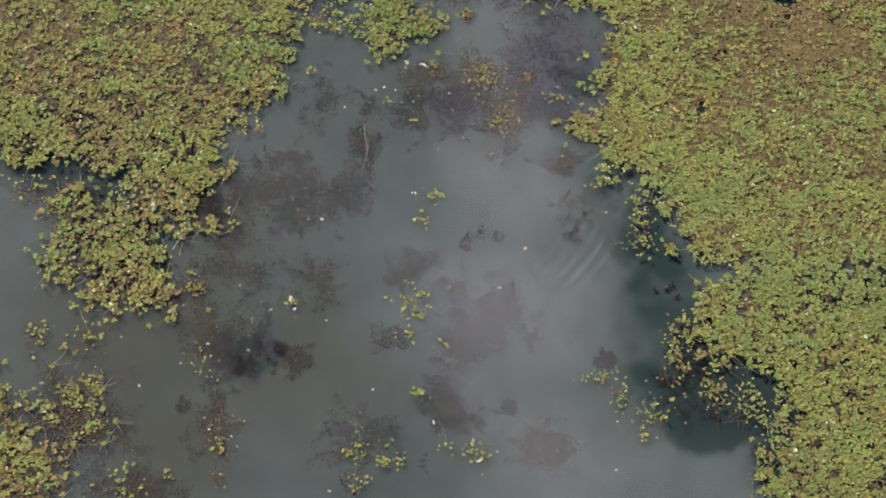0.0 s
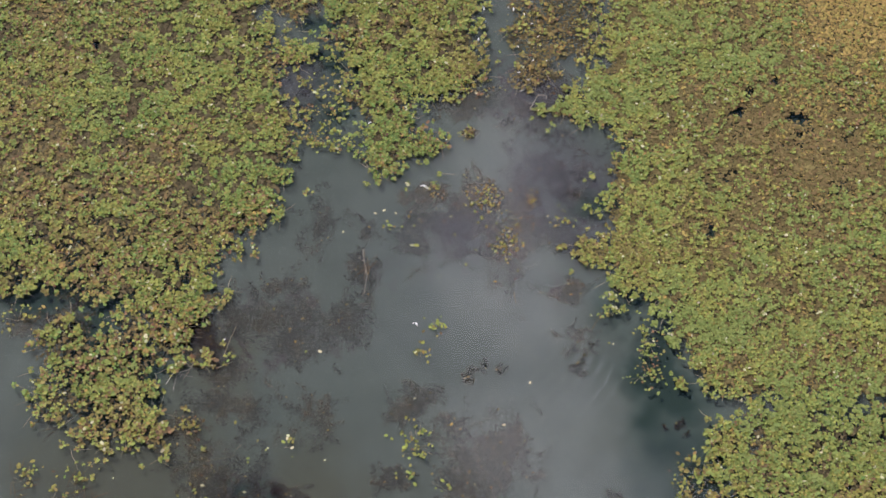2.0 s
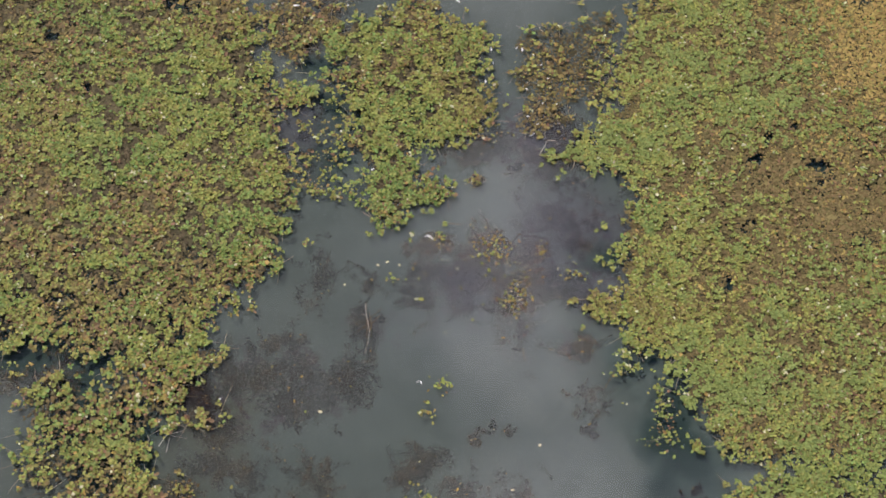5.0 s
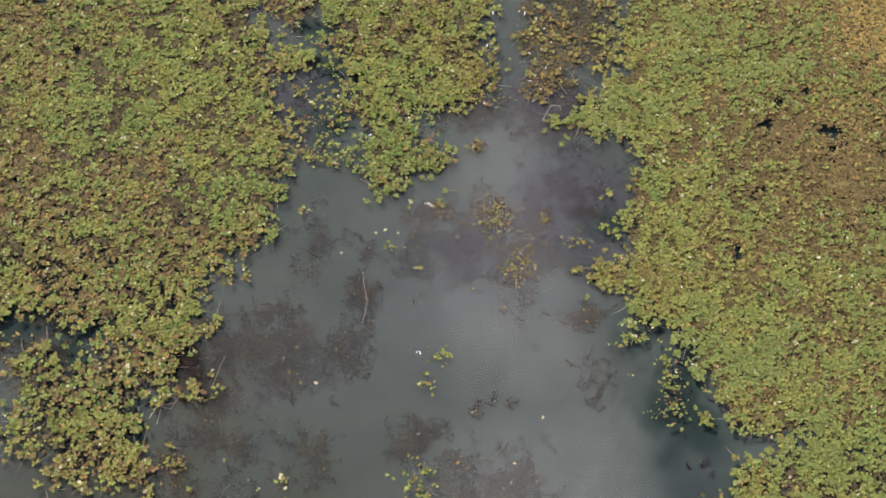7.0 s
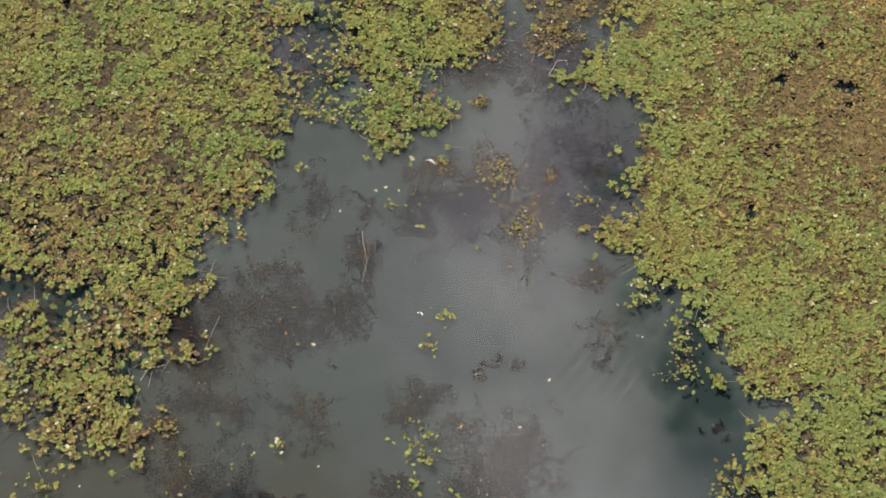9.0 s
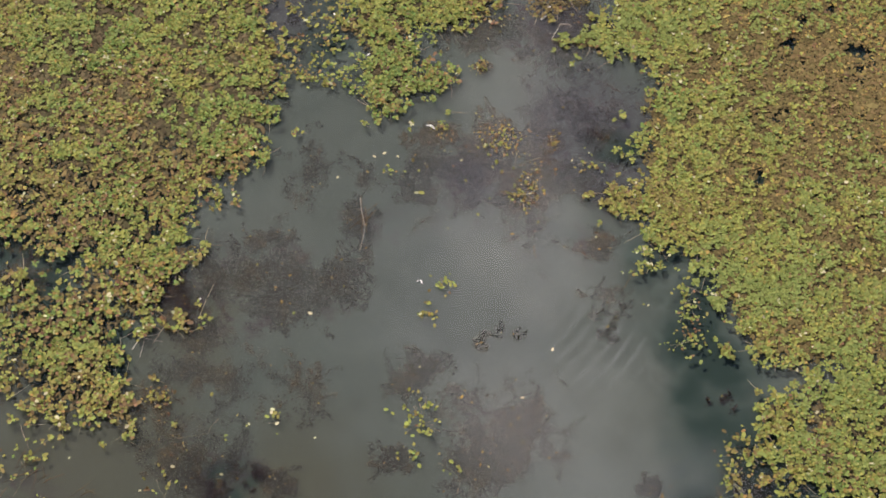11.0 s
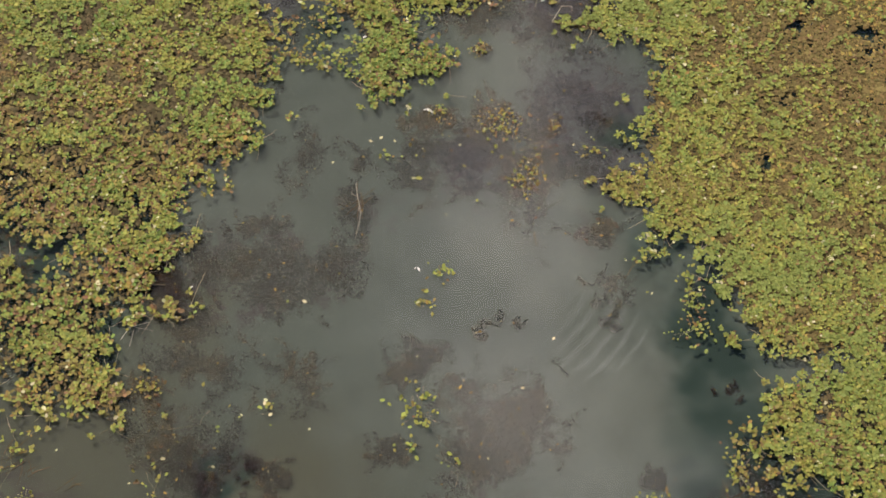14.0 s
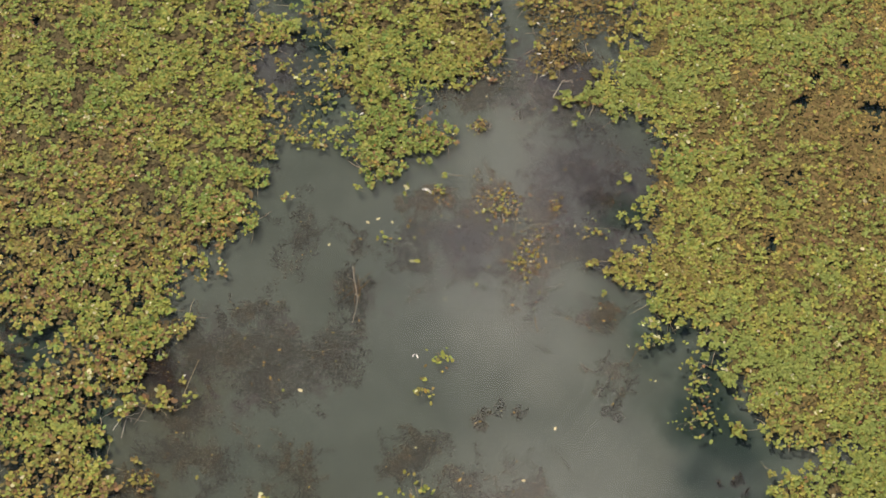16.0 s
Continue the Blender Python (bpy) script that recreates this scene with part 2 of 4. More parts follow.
    l.new(centre.outputs[0], rings.inputs["Vector"])
    gust = round_mask(n, l, geo, [(2.5, 0.1, 1.2, 0.1)], 0.6)
    amp = n.new("ShaderNodeMath"); amp.operation = "MULTIPLY"
    l.new(gust, amp.inputs[0]); l.new(big.outputs["Fac"], amp.inputs[1])
    high = n.new("ShaderNodeMath"); high.operation = "MULTIPLY"
    l.new(amp.outputs[0], high.inputs[0]); l.new(rings.outputs["Fac"], high.inputs[1])
    ripple = n.new("ShaderNodeBump"); ripple.inputs["Strength"].default_value, ripple.inputs["Distance"].default_value = 1.0, 0.008
    l.new(high.outputs[0], ripple.inputs["Height"]); l.new(bump.outputs["Normal"], ripple.inputs["Normal"])
    bump = ripple
    l.new(ripple.outputs["Normal"], silt.inputs["Normal"])
    gloss = n.new("ShaderNodeBsdfGlossy"); gloss.inputs["Roughness"].default_value = 0.04
    l.new(bump.outputs["Normal"], gloss.inputs["Normal"])
    fres = n.new("ShaderNodeFresnel"); fres.inputs["IOR"].default_value = 1.333
    l.new(bump.outputs["Normal"], fres.inputs["Normal"])
    face = n.new("ShaderNodeMixShader")
    l.new(fres.outputs[0], face.inputs[0]); l.new(body.outputs[0], face.inputs[1]); l.new(gloss.outputs[0], face.inputs[2])
    l.new(face.outputs[0], out.inputs["Surface"])
    return m


def bed_material():
    m, n, l = nodes_of("pond_bed_silt")
    out, bsdf, geo = n.new("ShaderNodeOutputMaterial"), n.new("ShaderNodeBsdfPrincipled"), n.new("ShaderNodeNewGeometry")
    tex = n.new("ShaderNodeTexNoise"); tex.inputs["Scale"].default_value, tex.inputs["Detail"].default_value = 1.5, 6.0
    l.new(geo.outputs["Position"], tex.inputs["Vector"])
    mix = n.new("ShaderNodeMix"); mix.data_type = "RGBA"
    mix.inputs["A"].default_value, mix.inputs["B"].default_value = (0.057, 0.070, 0.066, 1), (0.133, 0.143, 0.131, 1)
    l.new(tex.outputs["Fac"], mix.inputs["Factor"])
    brown = n.new("ShaderNodeMix"); brown.data_type = "RGBA"; brown.inputs["B"].default_value = (0.082, 0.077, 0.054, 1)
    l.new(round_mask(n, l, geo, MUD), brown.inputs["Factor"]); l.new(mix.outputs["Result"], brown.inputs["A"])
    film = n.new("ShaderNodeMix"); film.data_type = "RGBA"; film.inputs["B"].default_value = (0.058, 0.032, 0.044, 1)
    patchy = n.new("ShaderNodeTexNoise"); patchy.inputs["Scale"].default_value, patchy.inputs["Detail"].default_value = 2.2, 6.0
    patchy.inputs["Distortion"].default_value = 1.2
    l.new(geo.outputs["Position"], patchy.inputs["Vector"])
    lumps = n.new("ShaderNodeMapRange"); lumps.inputs["From Min"].default_value, lumps.inputs["From Max"].default_value = 0.44, 0.64
    l.new(patchy.outputs["Fac"], lumps.inputs["Value"])
    both = n.new("ShaderNodeMath"); both.operation = "MULTIPLY"
    l.new(lumps.outputs[0], both.inputs[0]); l.new(round_mask(n, l, geo, ALGAE), both.inputs[1])
    haze = n.new("ShaderNodeMath"); haze.operation = "MULTIPLY"; haze.inputs[1].default_value = 0.4
    l.new(round_mask(n, l, geo, BLOOM, 1.2), haze.inputs[0])
    some = n.new("ShaderNodeMath"); some.operation = "MAXIMUM"
    l.new(both.outputs[0], some.inputs[0]); l.new(haze.outputs[0], some.inputs[1])
    l.new(some.outputs[0], film.inputs["Factor"]); l.new(brown.outputs["Result"], film.inputs["A"])
    # Bed colour darkened at the clear spots: deep pools, and shade in raft gaps.
    dark_bed = n.new("ShaderNodeMix"); dark_bed.data_type = "RGBA"; dark_bed.inputs["B"].default_value = (0.010, 0.021, 0.017, 1)
    l.new(round_mask(n, l, geo, CLEAR), dark_bed.inputs["Factor"]); l.new(film.outputs["Result"], dark_bed.inputs["A"])
    l.new(dark_bed.outputs["Result"], bsdf.inputs["Base Color"])
    bsdf.inputs["Roughness"].default_value = 0.9
    l.new(bsdf.outputs[0], out.inputs["Surface"])
    return m


WATER = water_material()
BED = bed_material()


# ---- helpers of the place ----
def sheet(name, size, z, material, label, category):
    bm = bmesh.new()
    bmesh.ops.create_grid(bm, x_segments=8, y_segments=8, size=size)
    mesh = bpy.data.meshes.new(name)
    bm.to_mesh(mesh); bm.free()
    mesh.materials.append(material)
    ob = new(name, mesh)
    ob.location.z = z
    return tagged(ob, label, category, kind="structure")


rng = np.random.default_rng(7)
LATTICE = rng.random((256, 256))


def drift_noise(x, y, size, seed=0):
    """Smooth value noise over the plan, 0 to 1; size in metres."""
    turn = 0.5 + seed * 1.1
    p, q = (x * math.cos(turn) - y * math.sin(turn)) / size, (x * math.sin(turn) + y * math.cos(turn)) / size
    u = p + 0.35 * np.sin(1.7 * q + seed) + 0.2 * np.sin(3.1 * p + 2) + seed * 17.3 + 400
    v = q + 0.35 * np.sin(1.9 * p + 1.3 * seed) + 0.2 * np.sin(2.7 * q + 1) + seed * 9.1 + 400
    i, j = np.floor(u).astype(int), np.floor(v).astype(int)
    a, b = u - i, v - j
    a, b = a * a * (3 - 2 * a), b * b * (3 - 2 * b)
    g = lambda p, q: LATTICE[p % 256, q % 256]
    return (g(i, j) * (1 - a) + g(i + 1, j) * a) * (1 - b) + (g(i, j + 1) * (1 - a) + g(i + 1, j + 1) * a) * b


def inside(x, y, outline):
    """Signed distance to a closed outline on the plan, positive inside."""
    hit = np.zeros(len(x), bool)
    best = np.full(len(x), 1e9)
    for (ax, ay), (bx, by) in zip(outline, outline[1:] + outline[:1]):
        cross = (ay > y) != (by > y)
        with np.errstate(divide="ignore", invalid="ignore"):
            hit ^= cross & (x < (bx - ax) * (y - ay) / (by - ay) + ax)
        dx, dy = bx - ax, by - ay
        t = np.clip(((x - ax) * dx + (y - ay) * dy) / (dx * dx + dy * dy), 0, 1)
        best = np.minimum(best, np.hypot(x - ax - t * dx, y - ay - t * dy))
    return np.where(hit, best, -best)


def leaf_shape(points=8):
    """An oval leaf two units long, folded a little along its midrib, with a blunt base and a drooping tip."""
    verts = [(0.0, -0.1, -0.05)]
    for k in range(points):
        a = -math.pi / 2 + 2 * math.pi * k / points
        verts.append((0.63 * math.cos(a) * (1 + 0.10 * math.sin(a)), math.sin(a), 0.09 * abs(math.cos(a)) - 0.07 * max(0, math.sin(a)) ** 2 - 0.05))
    return np.array(verts), [(0, 1 + k, 1 + (k + 1) % points) for k in range(points)]


def fleck_shape():
    """A curled scrap of dead leaf."""
    return np.array([(-1, 0, 0), (-0.3, -0.45, 0.12), (0.8, -0.3, 0), (1.0, 0.2, 0.1), (0.1, 0.5, 0.15)]), [(0, 1, 4), (1, 2, 4), (2, 3, 4)]


BIT_V, BIT_F = np.array([(-1.3, 0, 0), (0, -0.6, 0.1), (1.3, 0, 0), (0, 0.6, 0.1)]), [(0, 1, 3), (1, 2, 3)]
LEAF_V, LEAF_F = leaf_shape()
FLECK_V, FLECK_F = fleck_shape()


def heap(name, places, radii, turns, tilts, slots, materials, shape, stretch=1.0):
    """Many pieces of one shape, joined in one mesh."""
    base, faces = shape
    n, k = len(places), len(base)
    b = base * np.array((1.0, stretch, 1.0))
    p = b[None] * np.asarray(radii)[:, None, None]
    ca, sa = np.cos(tilts), np.sin(tilts)
    y, z = p[..., 1] * ca[:, None] - p[..., 2] * sa[:, None], p[..., 1] * sa[:, None] + p[..., 2] * ca[:, None]
    ct, st = np.cos(turns), np.sin(turns)
    q = np.stack((p[..., 0] * ct[:, None] - y * st[:, None], p[..., 0] * st[:, None] + y * ct[:, None], z), -1) + np.asarray(places)[:, None]
    f = (np.arange(n)[:, None, None] * k + np.array(faces)[None]).reshape(-1, 3)
    mesh = bpy.data.meshes.new(name)
    mesh.from_pydata(q.reshape(-1, 3), [], f)
    for m in materials:
        mesh.materials.append(m)
    mesh.polygons.foreach_set("material_index", np.repeat(np.asarray(slots, np.int32), len(faces)))
    mesh.update()
    return new(name, mesh)


LEAF_MESHES = {}


def leaf_mesh(kind):
    if kind not in LEAF_MESHES:
        mesh = bpy.data.meshes.new("leaf")
        mesh.from_pydata(LEAF_V.tolist(), [], LEAF_F)
        mesh.materials.append(LEAF_KINDS[kind])
        LEAF_MESHES[kind] = mesh
    return LEAF_MESHES[kind]


def leaf(place, radius, turn, tilt, kind, parent=None, name="leaf"):
    ob = new(name, leaf_mesh(int(kind)))
    ob.matrix_basis = Matrix.Translation(place) @ Matrix.Rotation(turn, 4, "Z") @ Matrix.Rotation(tilt, 4, "X") @ Matrix.Diagonal((radius, radius, radius, 1))
    ob.parent = parent
    return ob


def part(name, bm, material, parent, label=""):
    mesh = bpy.data.meshes.new(name)
    bm.to_mesh(mesh); bm.free()
    mesh.materials.append(material)
    ob = new(name, mesh)
    ob.parent = parent
    return tagged(ob, label)


def tube(bm, points, r0, r1, sides=5):
    """A bent, tapering stalk along points."""
    rings = []
    for k, p in enumerate(points):
        p = Vector(p)
        way = (Vector(points[min(k + 1, len(points) - 1)]) - Vector(points[max(k - 1, 0)])).normalized()
        side = way.cross(Vector((0, 0, 1)))
        side = side.normalized() if side.length > 1e-4 else Vector((1, 0, 0))
        up = side.cross(way)
        r = r0 + (r1 - r0) * k / (len(points) - 1)
        rings.append([bm.verts.new(p + side * (r * math.cos(a)) + up * (r * math.sin(a))) for a in [2 * math.pi * s / sides for s in range(sides)]])
    for a, b in zip(rings, rings[1:]):
        for s in range(sides):
            bm.faces.new((a[s], a[(s + 1) % sides], b[(s + 1) % sides], b[s]))
    bm.faces.new(rings[0][::-1]); bm.faces.new(rings[-1])


# ---- setting ----
sheet("ground", 400, -0.105, BED, "dark silty pond bed under turbid water", "pond bed")
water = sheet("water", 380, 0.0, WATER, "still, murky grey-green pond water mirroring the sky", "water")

# ---- mats of floating leaves ----
HOLES = [
    (5.87, 4.85, 0.17),
    (5.47, 3.52, 0.16),
    (6.05, 4.90, 0.09),
    (7.05, 7.25, 0.10),
    (7.80, 7.40, 0.09),
    (-5.89, 10.36, 0.30),
    (-4.73, 9.38, 0.20),
    (-6.97, 8.37, 0.14),
    (7.49, 6.13, 0.31),
    (7.39, 6.30, 0.19),
    (6.20, 6.40, 0.21),
    (8.81, 10.50, 0.27),
    (8.42, 10.58, 0.16),
    (6.50, 6.98, 0.19),
    (7.44, 5.58, 0.12),
    (5.98, 6.33, 0.12),
    (9.28, 10.80, 0.12),
    (8.42, 7.16, 0.10),
    (8.96, 6.74, 0.09),
    (5.89, 8.44, 0.12),
    (3.95, 5.79, 0.14),
    (-8.44, 9.57, 0.32),
    (-8.03, 9.77, 0.20),
    (-5.49, 10.27, 0.37),
    (-5.01, 10.51, 0.22),
    (-4.56, 8.98, 0.24),
    (-7.54, 8.26, 0.17),
    (-8.12, 7.41, 0.12),
    (-9.17, 6.58, 0.19),
    (-2.70, 5.40, 0.12),
]


def kinds_at(x, y, dead):
    """Which leaf grows where: green inside, withered where dead is high."""
    n = len(x)
    tone = drift_noise(x, y, 1.5, 19) * 0.45 + drift_noise(x, y, 0.5, 3) * 0.35 + drift_noise(x, y, 0.2, 4) * 0.2
    tone = np.clip((tone - 0.5) * 2.0 + 0.5, 0, 1)
    r = rng.random(n) * 0.40 + tone * 0.60
    k = np.where(r < 0.50, 0, np.where(r < 0.74, 1, 2))
    sage = drift_noise(x, y, 1.1, 23) + np.clip((x - 1.0) * 0.2, -0.25, 0.3) + rng.normal(0, 0.12, n)
    k = np.where((k == 0) & (sage > 0.55), 6, k)
    fresh = 0.6 * spot(x, y, -4.9, 8.6, 0.9, 2.2) + 0.4 * spot(x, y, -0.8, 8.6, 1.0, 1.2)
    k = np.where((k != 2) & (rng.random(n) < fresh), 1, k)
    wilt = rng.random(n) < dead
    straw = golden(x, y)
    k = np.where(wilt, np.where(rng.random(n) < 0.45 * (1 - straw), 3, np.where(rng.random(n) < 0.22 + 0.6 * straw, 4, 2)), k)
    return np.where(rng.random(n) < 0.02 + 0.05 * dead, 5, k)


def rosettes(x, y, thick, size, high, dead_of, few=4, many=8, flat=1.0):
    """Leaves in whorls round their shoot tips: places, radii, turns, tilts and kinds."""
    m = len(x)
    count = rng.integers(few, many + 1, m)
    own = np.repeat(np.arange(m), count)
    n = len(own)
    first = np.repeat(np.cumsum(count) - count, count)
    phase = rng.uniform(0, 6.28, m)[own]
    ang = phase + (np.arange(n) - first) * (6.283 / count[own]) + rng.normal(0, 0.25, n)
    r = size * np.exp(rng.normal(0, 0.16, m))[own] * np.exp(rng.normal(0, 0.17, n))
    inner = rng.random(n)
    stray = rng.random(n) < 0.22
    reach = np.where(stray, r * rng.uniform(0.8, 2.6, n), r * (0.45 + 0.75 * inner))
    head = 0.02 + high * (np.clip(thick * 1.4 - 0.35, 0, 1) * 0.6 + rng.random(m) * 0.4)
    tilt = flat * (rng.normal(0.12, 0.26, n) + 0.55 * (1 - inner) * (rng.random(m) < 0.6)[own])
    lean = rng.normal(0, 0.18, m)[own]
    z = head[own] + 0.02 * (1 - inner) + lean * r * np.cos(ang) + r * np.sin(np.clip(tilt, 0, 1)) * 0.3
    z = np.maximum(z, np.abs(np.sin(tilt)) * r + 0.008)
    px, py = x[own] + reach * np.cos(ang), y[own] + reach * np.sin(ang)
    tuft = kinds_at(x, y, dead_of(x, y))
    single = kinds_at(px, py, dead_of(px, py))
    k = np.where(rng.random(n) < 0.5, tuft[own], single)
    k = np.where((k == 5) & (rng.random(n) < 0.6), 1, k)
    return px, py, z, r, ang - math.pi / 2, tilt, k


def mat(label, outline, per_m2, size, dead_of, high=0.07, edge=0.12, bounds=10.6, gaps=0.33, apart=0.5, wither=1.0, flat=0.85, thin=0.3, scrap=0.04, singles=300, stems=110, litter=420, litter_mats=(LITTER, RUSSET), bare=None):
    """A raft of floating leaves within an outline on the plan, over a layer of dead leaves."""
    thing = tagged(new("floating_leaf_mat"), label, "water plants")
    xs, ys = [p[0] for p in outline], [p[1] for p in outline]
    x0, x1 = max(min(xs), -bounds) - 0.2, min(max(xs), bounds) + 0.2
    y0, y1 = min(ys) - 0.2, max(ys) + 0.2
    cx, cy = (x0 + x1) / 2, (y0 + y1) / 2
    thing.location = (cx, cy, 0)

    def scatter(density, gap_size, gap_from, gap_to, reach, fringe=0.0, thinning=0.12, sunk=0.0):
        n = int((x1 - x0) * (y1 - y0) * density)
        x, y = rng.uniform(x0, x1, n), rng.uniform(y0, y1, n)
        d = inside(x, y, outline) + ((drift_noise(x, y, 0.45, 1) - 0.5) * 1.2 + (drift_noise(x, y, 0.16, 7) - 0.5)) * 2 * edge + reach
        thick = drift_noise(x, y, gap_size, 2) * 0.55 + drift_noise(x, y, gap_size * 0.4, 5) * 0.45
        ok = (d > 0) & (rng.random(n) < np.clip((thick - gap_from) / (gap_to - gap_from), 0.1, 1) * np.clip(d / thinning + 0.3, 0.3, 1))
        ok |= (d > -0.28) & (d < 0.05) & (rng.random(n) < fringe * np.clip(thick - 0.3, 0, 1))
        for hx, hy, hr in HOLES:
            rr = np.hypot(x - hx, (y - hy) * 0.8) + (drift_noise(x, y, 0.12, 6) - 0.5) * hr * 1.2
            ok &= (rr > hr * 0.62) | (rng.random(n) < sunk * np.clip(rr / (hr * 0.62), 0.25, 1))
        return x[ok], y[ok], thick[ok]

    x, y, thick = scatter(litter, 0.8, 0.0, 0.3, -0.5 * apart, thinning=0.4, sunk=0.4)
    if bare:
        keep = rng.random(len(x)) > bare(x, y)
        x, y = x[keep], y[keep]
    n = len(x)
    dead = dead_of(x, y)
    base = heap("dead_litter", np.stack((x - cx, y - cy, rng.uniform(0.003, 0.034, n)), 1), scrap * np.exp(rng.normal(0, 0.35, n)), rng.uniform(0, 6.28, n),
                rng.normal(0, 0.15, n), np.where((len(litter_mats) > 2) & (rng.random(n) < golden(x, y)), 2, rng.random(n) < np.clip(dead * 1.1 - 0.08, 0.03, 0.9)), litter_mats, (FLECK_V, FLECK_F))
    base.parent = thing
    tagged(base, "brown rotting leaves and stalks", kind="stuff")

    x, y, thick = scatter(per_m2 / 6, 0.30, gaps, gaps + 0.16, 0.03, 0.12, apart)
    keep = rng.random(len(x)) > thin * dead_of(x, y)
    x, y, z, r, turn, tilt, k = rosettes(x[keep], y[keep], thick[keep], size, high, lambda u, v: wither * dead_of(u, v), flat=flat)
    n = len(x)
    rim = np.flatnonzero(inside(x, y, outline) < 0.25)
    rim = rng.choice(rim, min(len(rim), stems), replace=False)
    bm = bmesh.new()
    for i in rim:
        a, s = rng.uniform(0, 6.28), rng.uniform(0.12, 0.4)
        dx, dy = s * math.cos(a), s * math.sin(a)
        tube(bm, [(x[i] - cx, y[i] - cy, z[i] * 0.6), (x[i] - cx + dx * 0.5 + rng.normal(0, 0.02), y[i] - cy + dy * 0.5, 0.015), (x[i] - cx + dx, y[i] - cy + dy, -0.01)], 0.0045, 0.003, 4)
    tagged(part("stem_tangle", bm, STALK, thing, "thin dry stalks trailing on the water"), kind="stuff")
    order = np.argsort(np.hypot(x - 0.3, y - 2.5))
    near, rest = order[:singles], order[singles:]
    if len(rest):
        mass = heap("leaves", np.stack((x - cx, y - cy, z), 1)[rest], r[rest], turn[rest], tilt[rest], k[rest], LEAF_KINDS, (LEAF_V, LEAF_F))
        mass.parent = thing
        tagged(mass, "crowded round floating leaves", kind="stuff")
    for i in near:
        leaf((x[i] - cx, y[i] - cy, z[i]), r[i], turn[i], tilt[i], k[i], thing)
    return thing


def spot(x, y, cx, cy, sx, sy):
    return np.exp(-((x - cx) / sx) ** 2 - ((y - cy) / sy) ** 2)


def golden(x, y):
    """Where the north-east raft has bleached to straw."""
    return np.clip(1.1 * spot(x, y, 9.3, 9.6, 2.0, 2.3) + 0.4 * (drift_noise(x, y, 0.7, 26) - 0.5), 0, 0.95)


def west_dead(x, y):
    return np.clip(0.20 + 0.06 * np.clip((-5.5 - x) / 2, 0, 1) + 0.9 * (drift_noise(x, y, 0.9, 8) - 0.60) + 0.38 * spot(x, y, -9, 10.2, 2.3, 1.8) + 0.42 * spot(x, y, -4.6, 9.3, 1.0, 1.0) + 0.6 * spot(x, y, -5.4, 10.3, 1.5, 0.9) + 0.3 * spot(x, y, -6.2, 2.9, 0.8, 0.8) + 0.14 * spot(x, y, -8.5, 3.5, 3.0, 3.0), 0.06, 0.9)


def east_dead(x, y):
    streak = drift_noise(x * 0.5, y * 1.3, 0.8, 9)
    return np.clip(0.12 + 0.95 * (streak - 0.60) + 0.95 * spot(x, y, 8.8, 9.2, 1.9, 3.6) + 0.78 * spot(x, y, 7.0, 5.7, 1.7, 1.2) + 0.2 * spot(x, y, 8.5, 3.0, 1.5, 3.5), 0.05, 0.92)


def south_dead(x, y):
    return np.clip(0.13 + 0.9 * (drift_noise(x, y, 0.8, 10) - 0.58) + 0.35 * spot(x, y, 6.3, -4.3, 0.6, 0.8), 0.06, 0.9)


def lobe_dead(x, y):
    return np.clip(0.33 + 0.8 * (drift_noise(x, y, 0.7, 11) - 0.58), 0.06, 0.9)


def mid_dead(x, y):
    return np.clip(0.12 + 0.9 * (drift_noise(x, y, 0.8, 12) - 0.6) + 0.7 * spot(x, y, 0.75, 7.1, 0.6, 0.5) + 0.5 * spot(x, y, -2.0, 6.6, 0.5, 0.5) + 0.4 * spot(x, y, -0.5, 10.4, 0.6, 0.4) + 0.28 * spot(x, y, -0.8, 5.6, 1.3, 0.9), 0.06, 0.92)


def channel_dead(x, y):
    return np.clip(0.45 - 0.13 * (x - 2.4) + 0.9 * (drift_noise(x, y, 0.6, 13) - 0.5) + 0.2 * (8.6 - y) / 2, 0.1, 0.95)


WEST_MAT = [
    (-13.74, 12.41), (-5.36, 12.39), (-5.05, 11.30), (-4.48, 11.07), (-4.36, 10.46), (-3.94, 10.01), (-3.80, 9.56), (-3.91, 9.20), (-3.70, 8.54),
    (-3.45, 8.25), (-2.84, 8.04), (-3.07, 7.75), (-3.42, 7.54), (-3.23, 7.26), (-3.46, 7.05), (-3.15, 6.63), (-3.02, 6.08), (-3.00, 5.61),
    (-3.25, 5.14), (-3.14, 4.92), (-3.31, 4.41), (-3.34, 3.76), (-3.81, 3.62), (-4.10, 3.33), (-3.90, 2.91), (-4.55, 2.83), (-4.61, 2.48),
    (-4.39, 2.07), (-4.45, 1.66), (-4.95, 1.56), (-5.53, 1.52), (-6.77, 1.75), (-7.30, 1.83), (-7.86, 2.14), (-8.49, 1.96), (-9.20, 2.04),
    (-12.71, 2.00),
]
LOBE_MAT = [
    (-6.79, 2.00), (-5.13, 1.66), (-5.03, 0.98), (-4.51, 0.98), (-4.29, 0.57), (-4.64, 0.27), (-5.17, 0.44), (-5.51, 0.31), (-5.55, -0.28),
    (-5.27, -0.67), (-5.36, -1.42), (-5.89, -1.29), (-6.42, -1.25), (-6.74, -1.44), (-6.77, -2.01), (-7.03, -2.01), (-7.24, -1.57), (-7.42, -1.06),
    (-7.95, -0.55), (-8.10, -0.22), (-7.73, 0.11), (-8.33, 0.57), (-8.27, 0.98), (-8.02, 1.31), (-7.71, 1.75), (-7.29, 1.65), (-7.21, 1.38),
    (-6.74, 1.38),
]
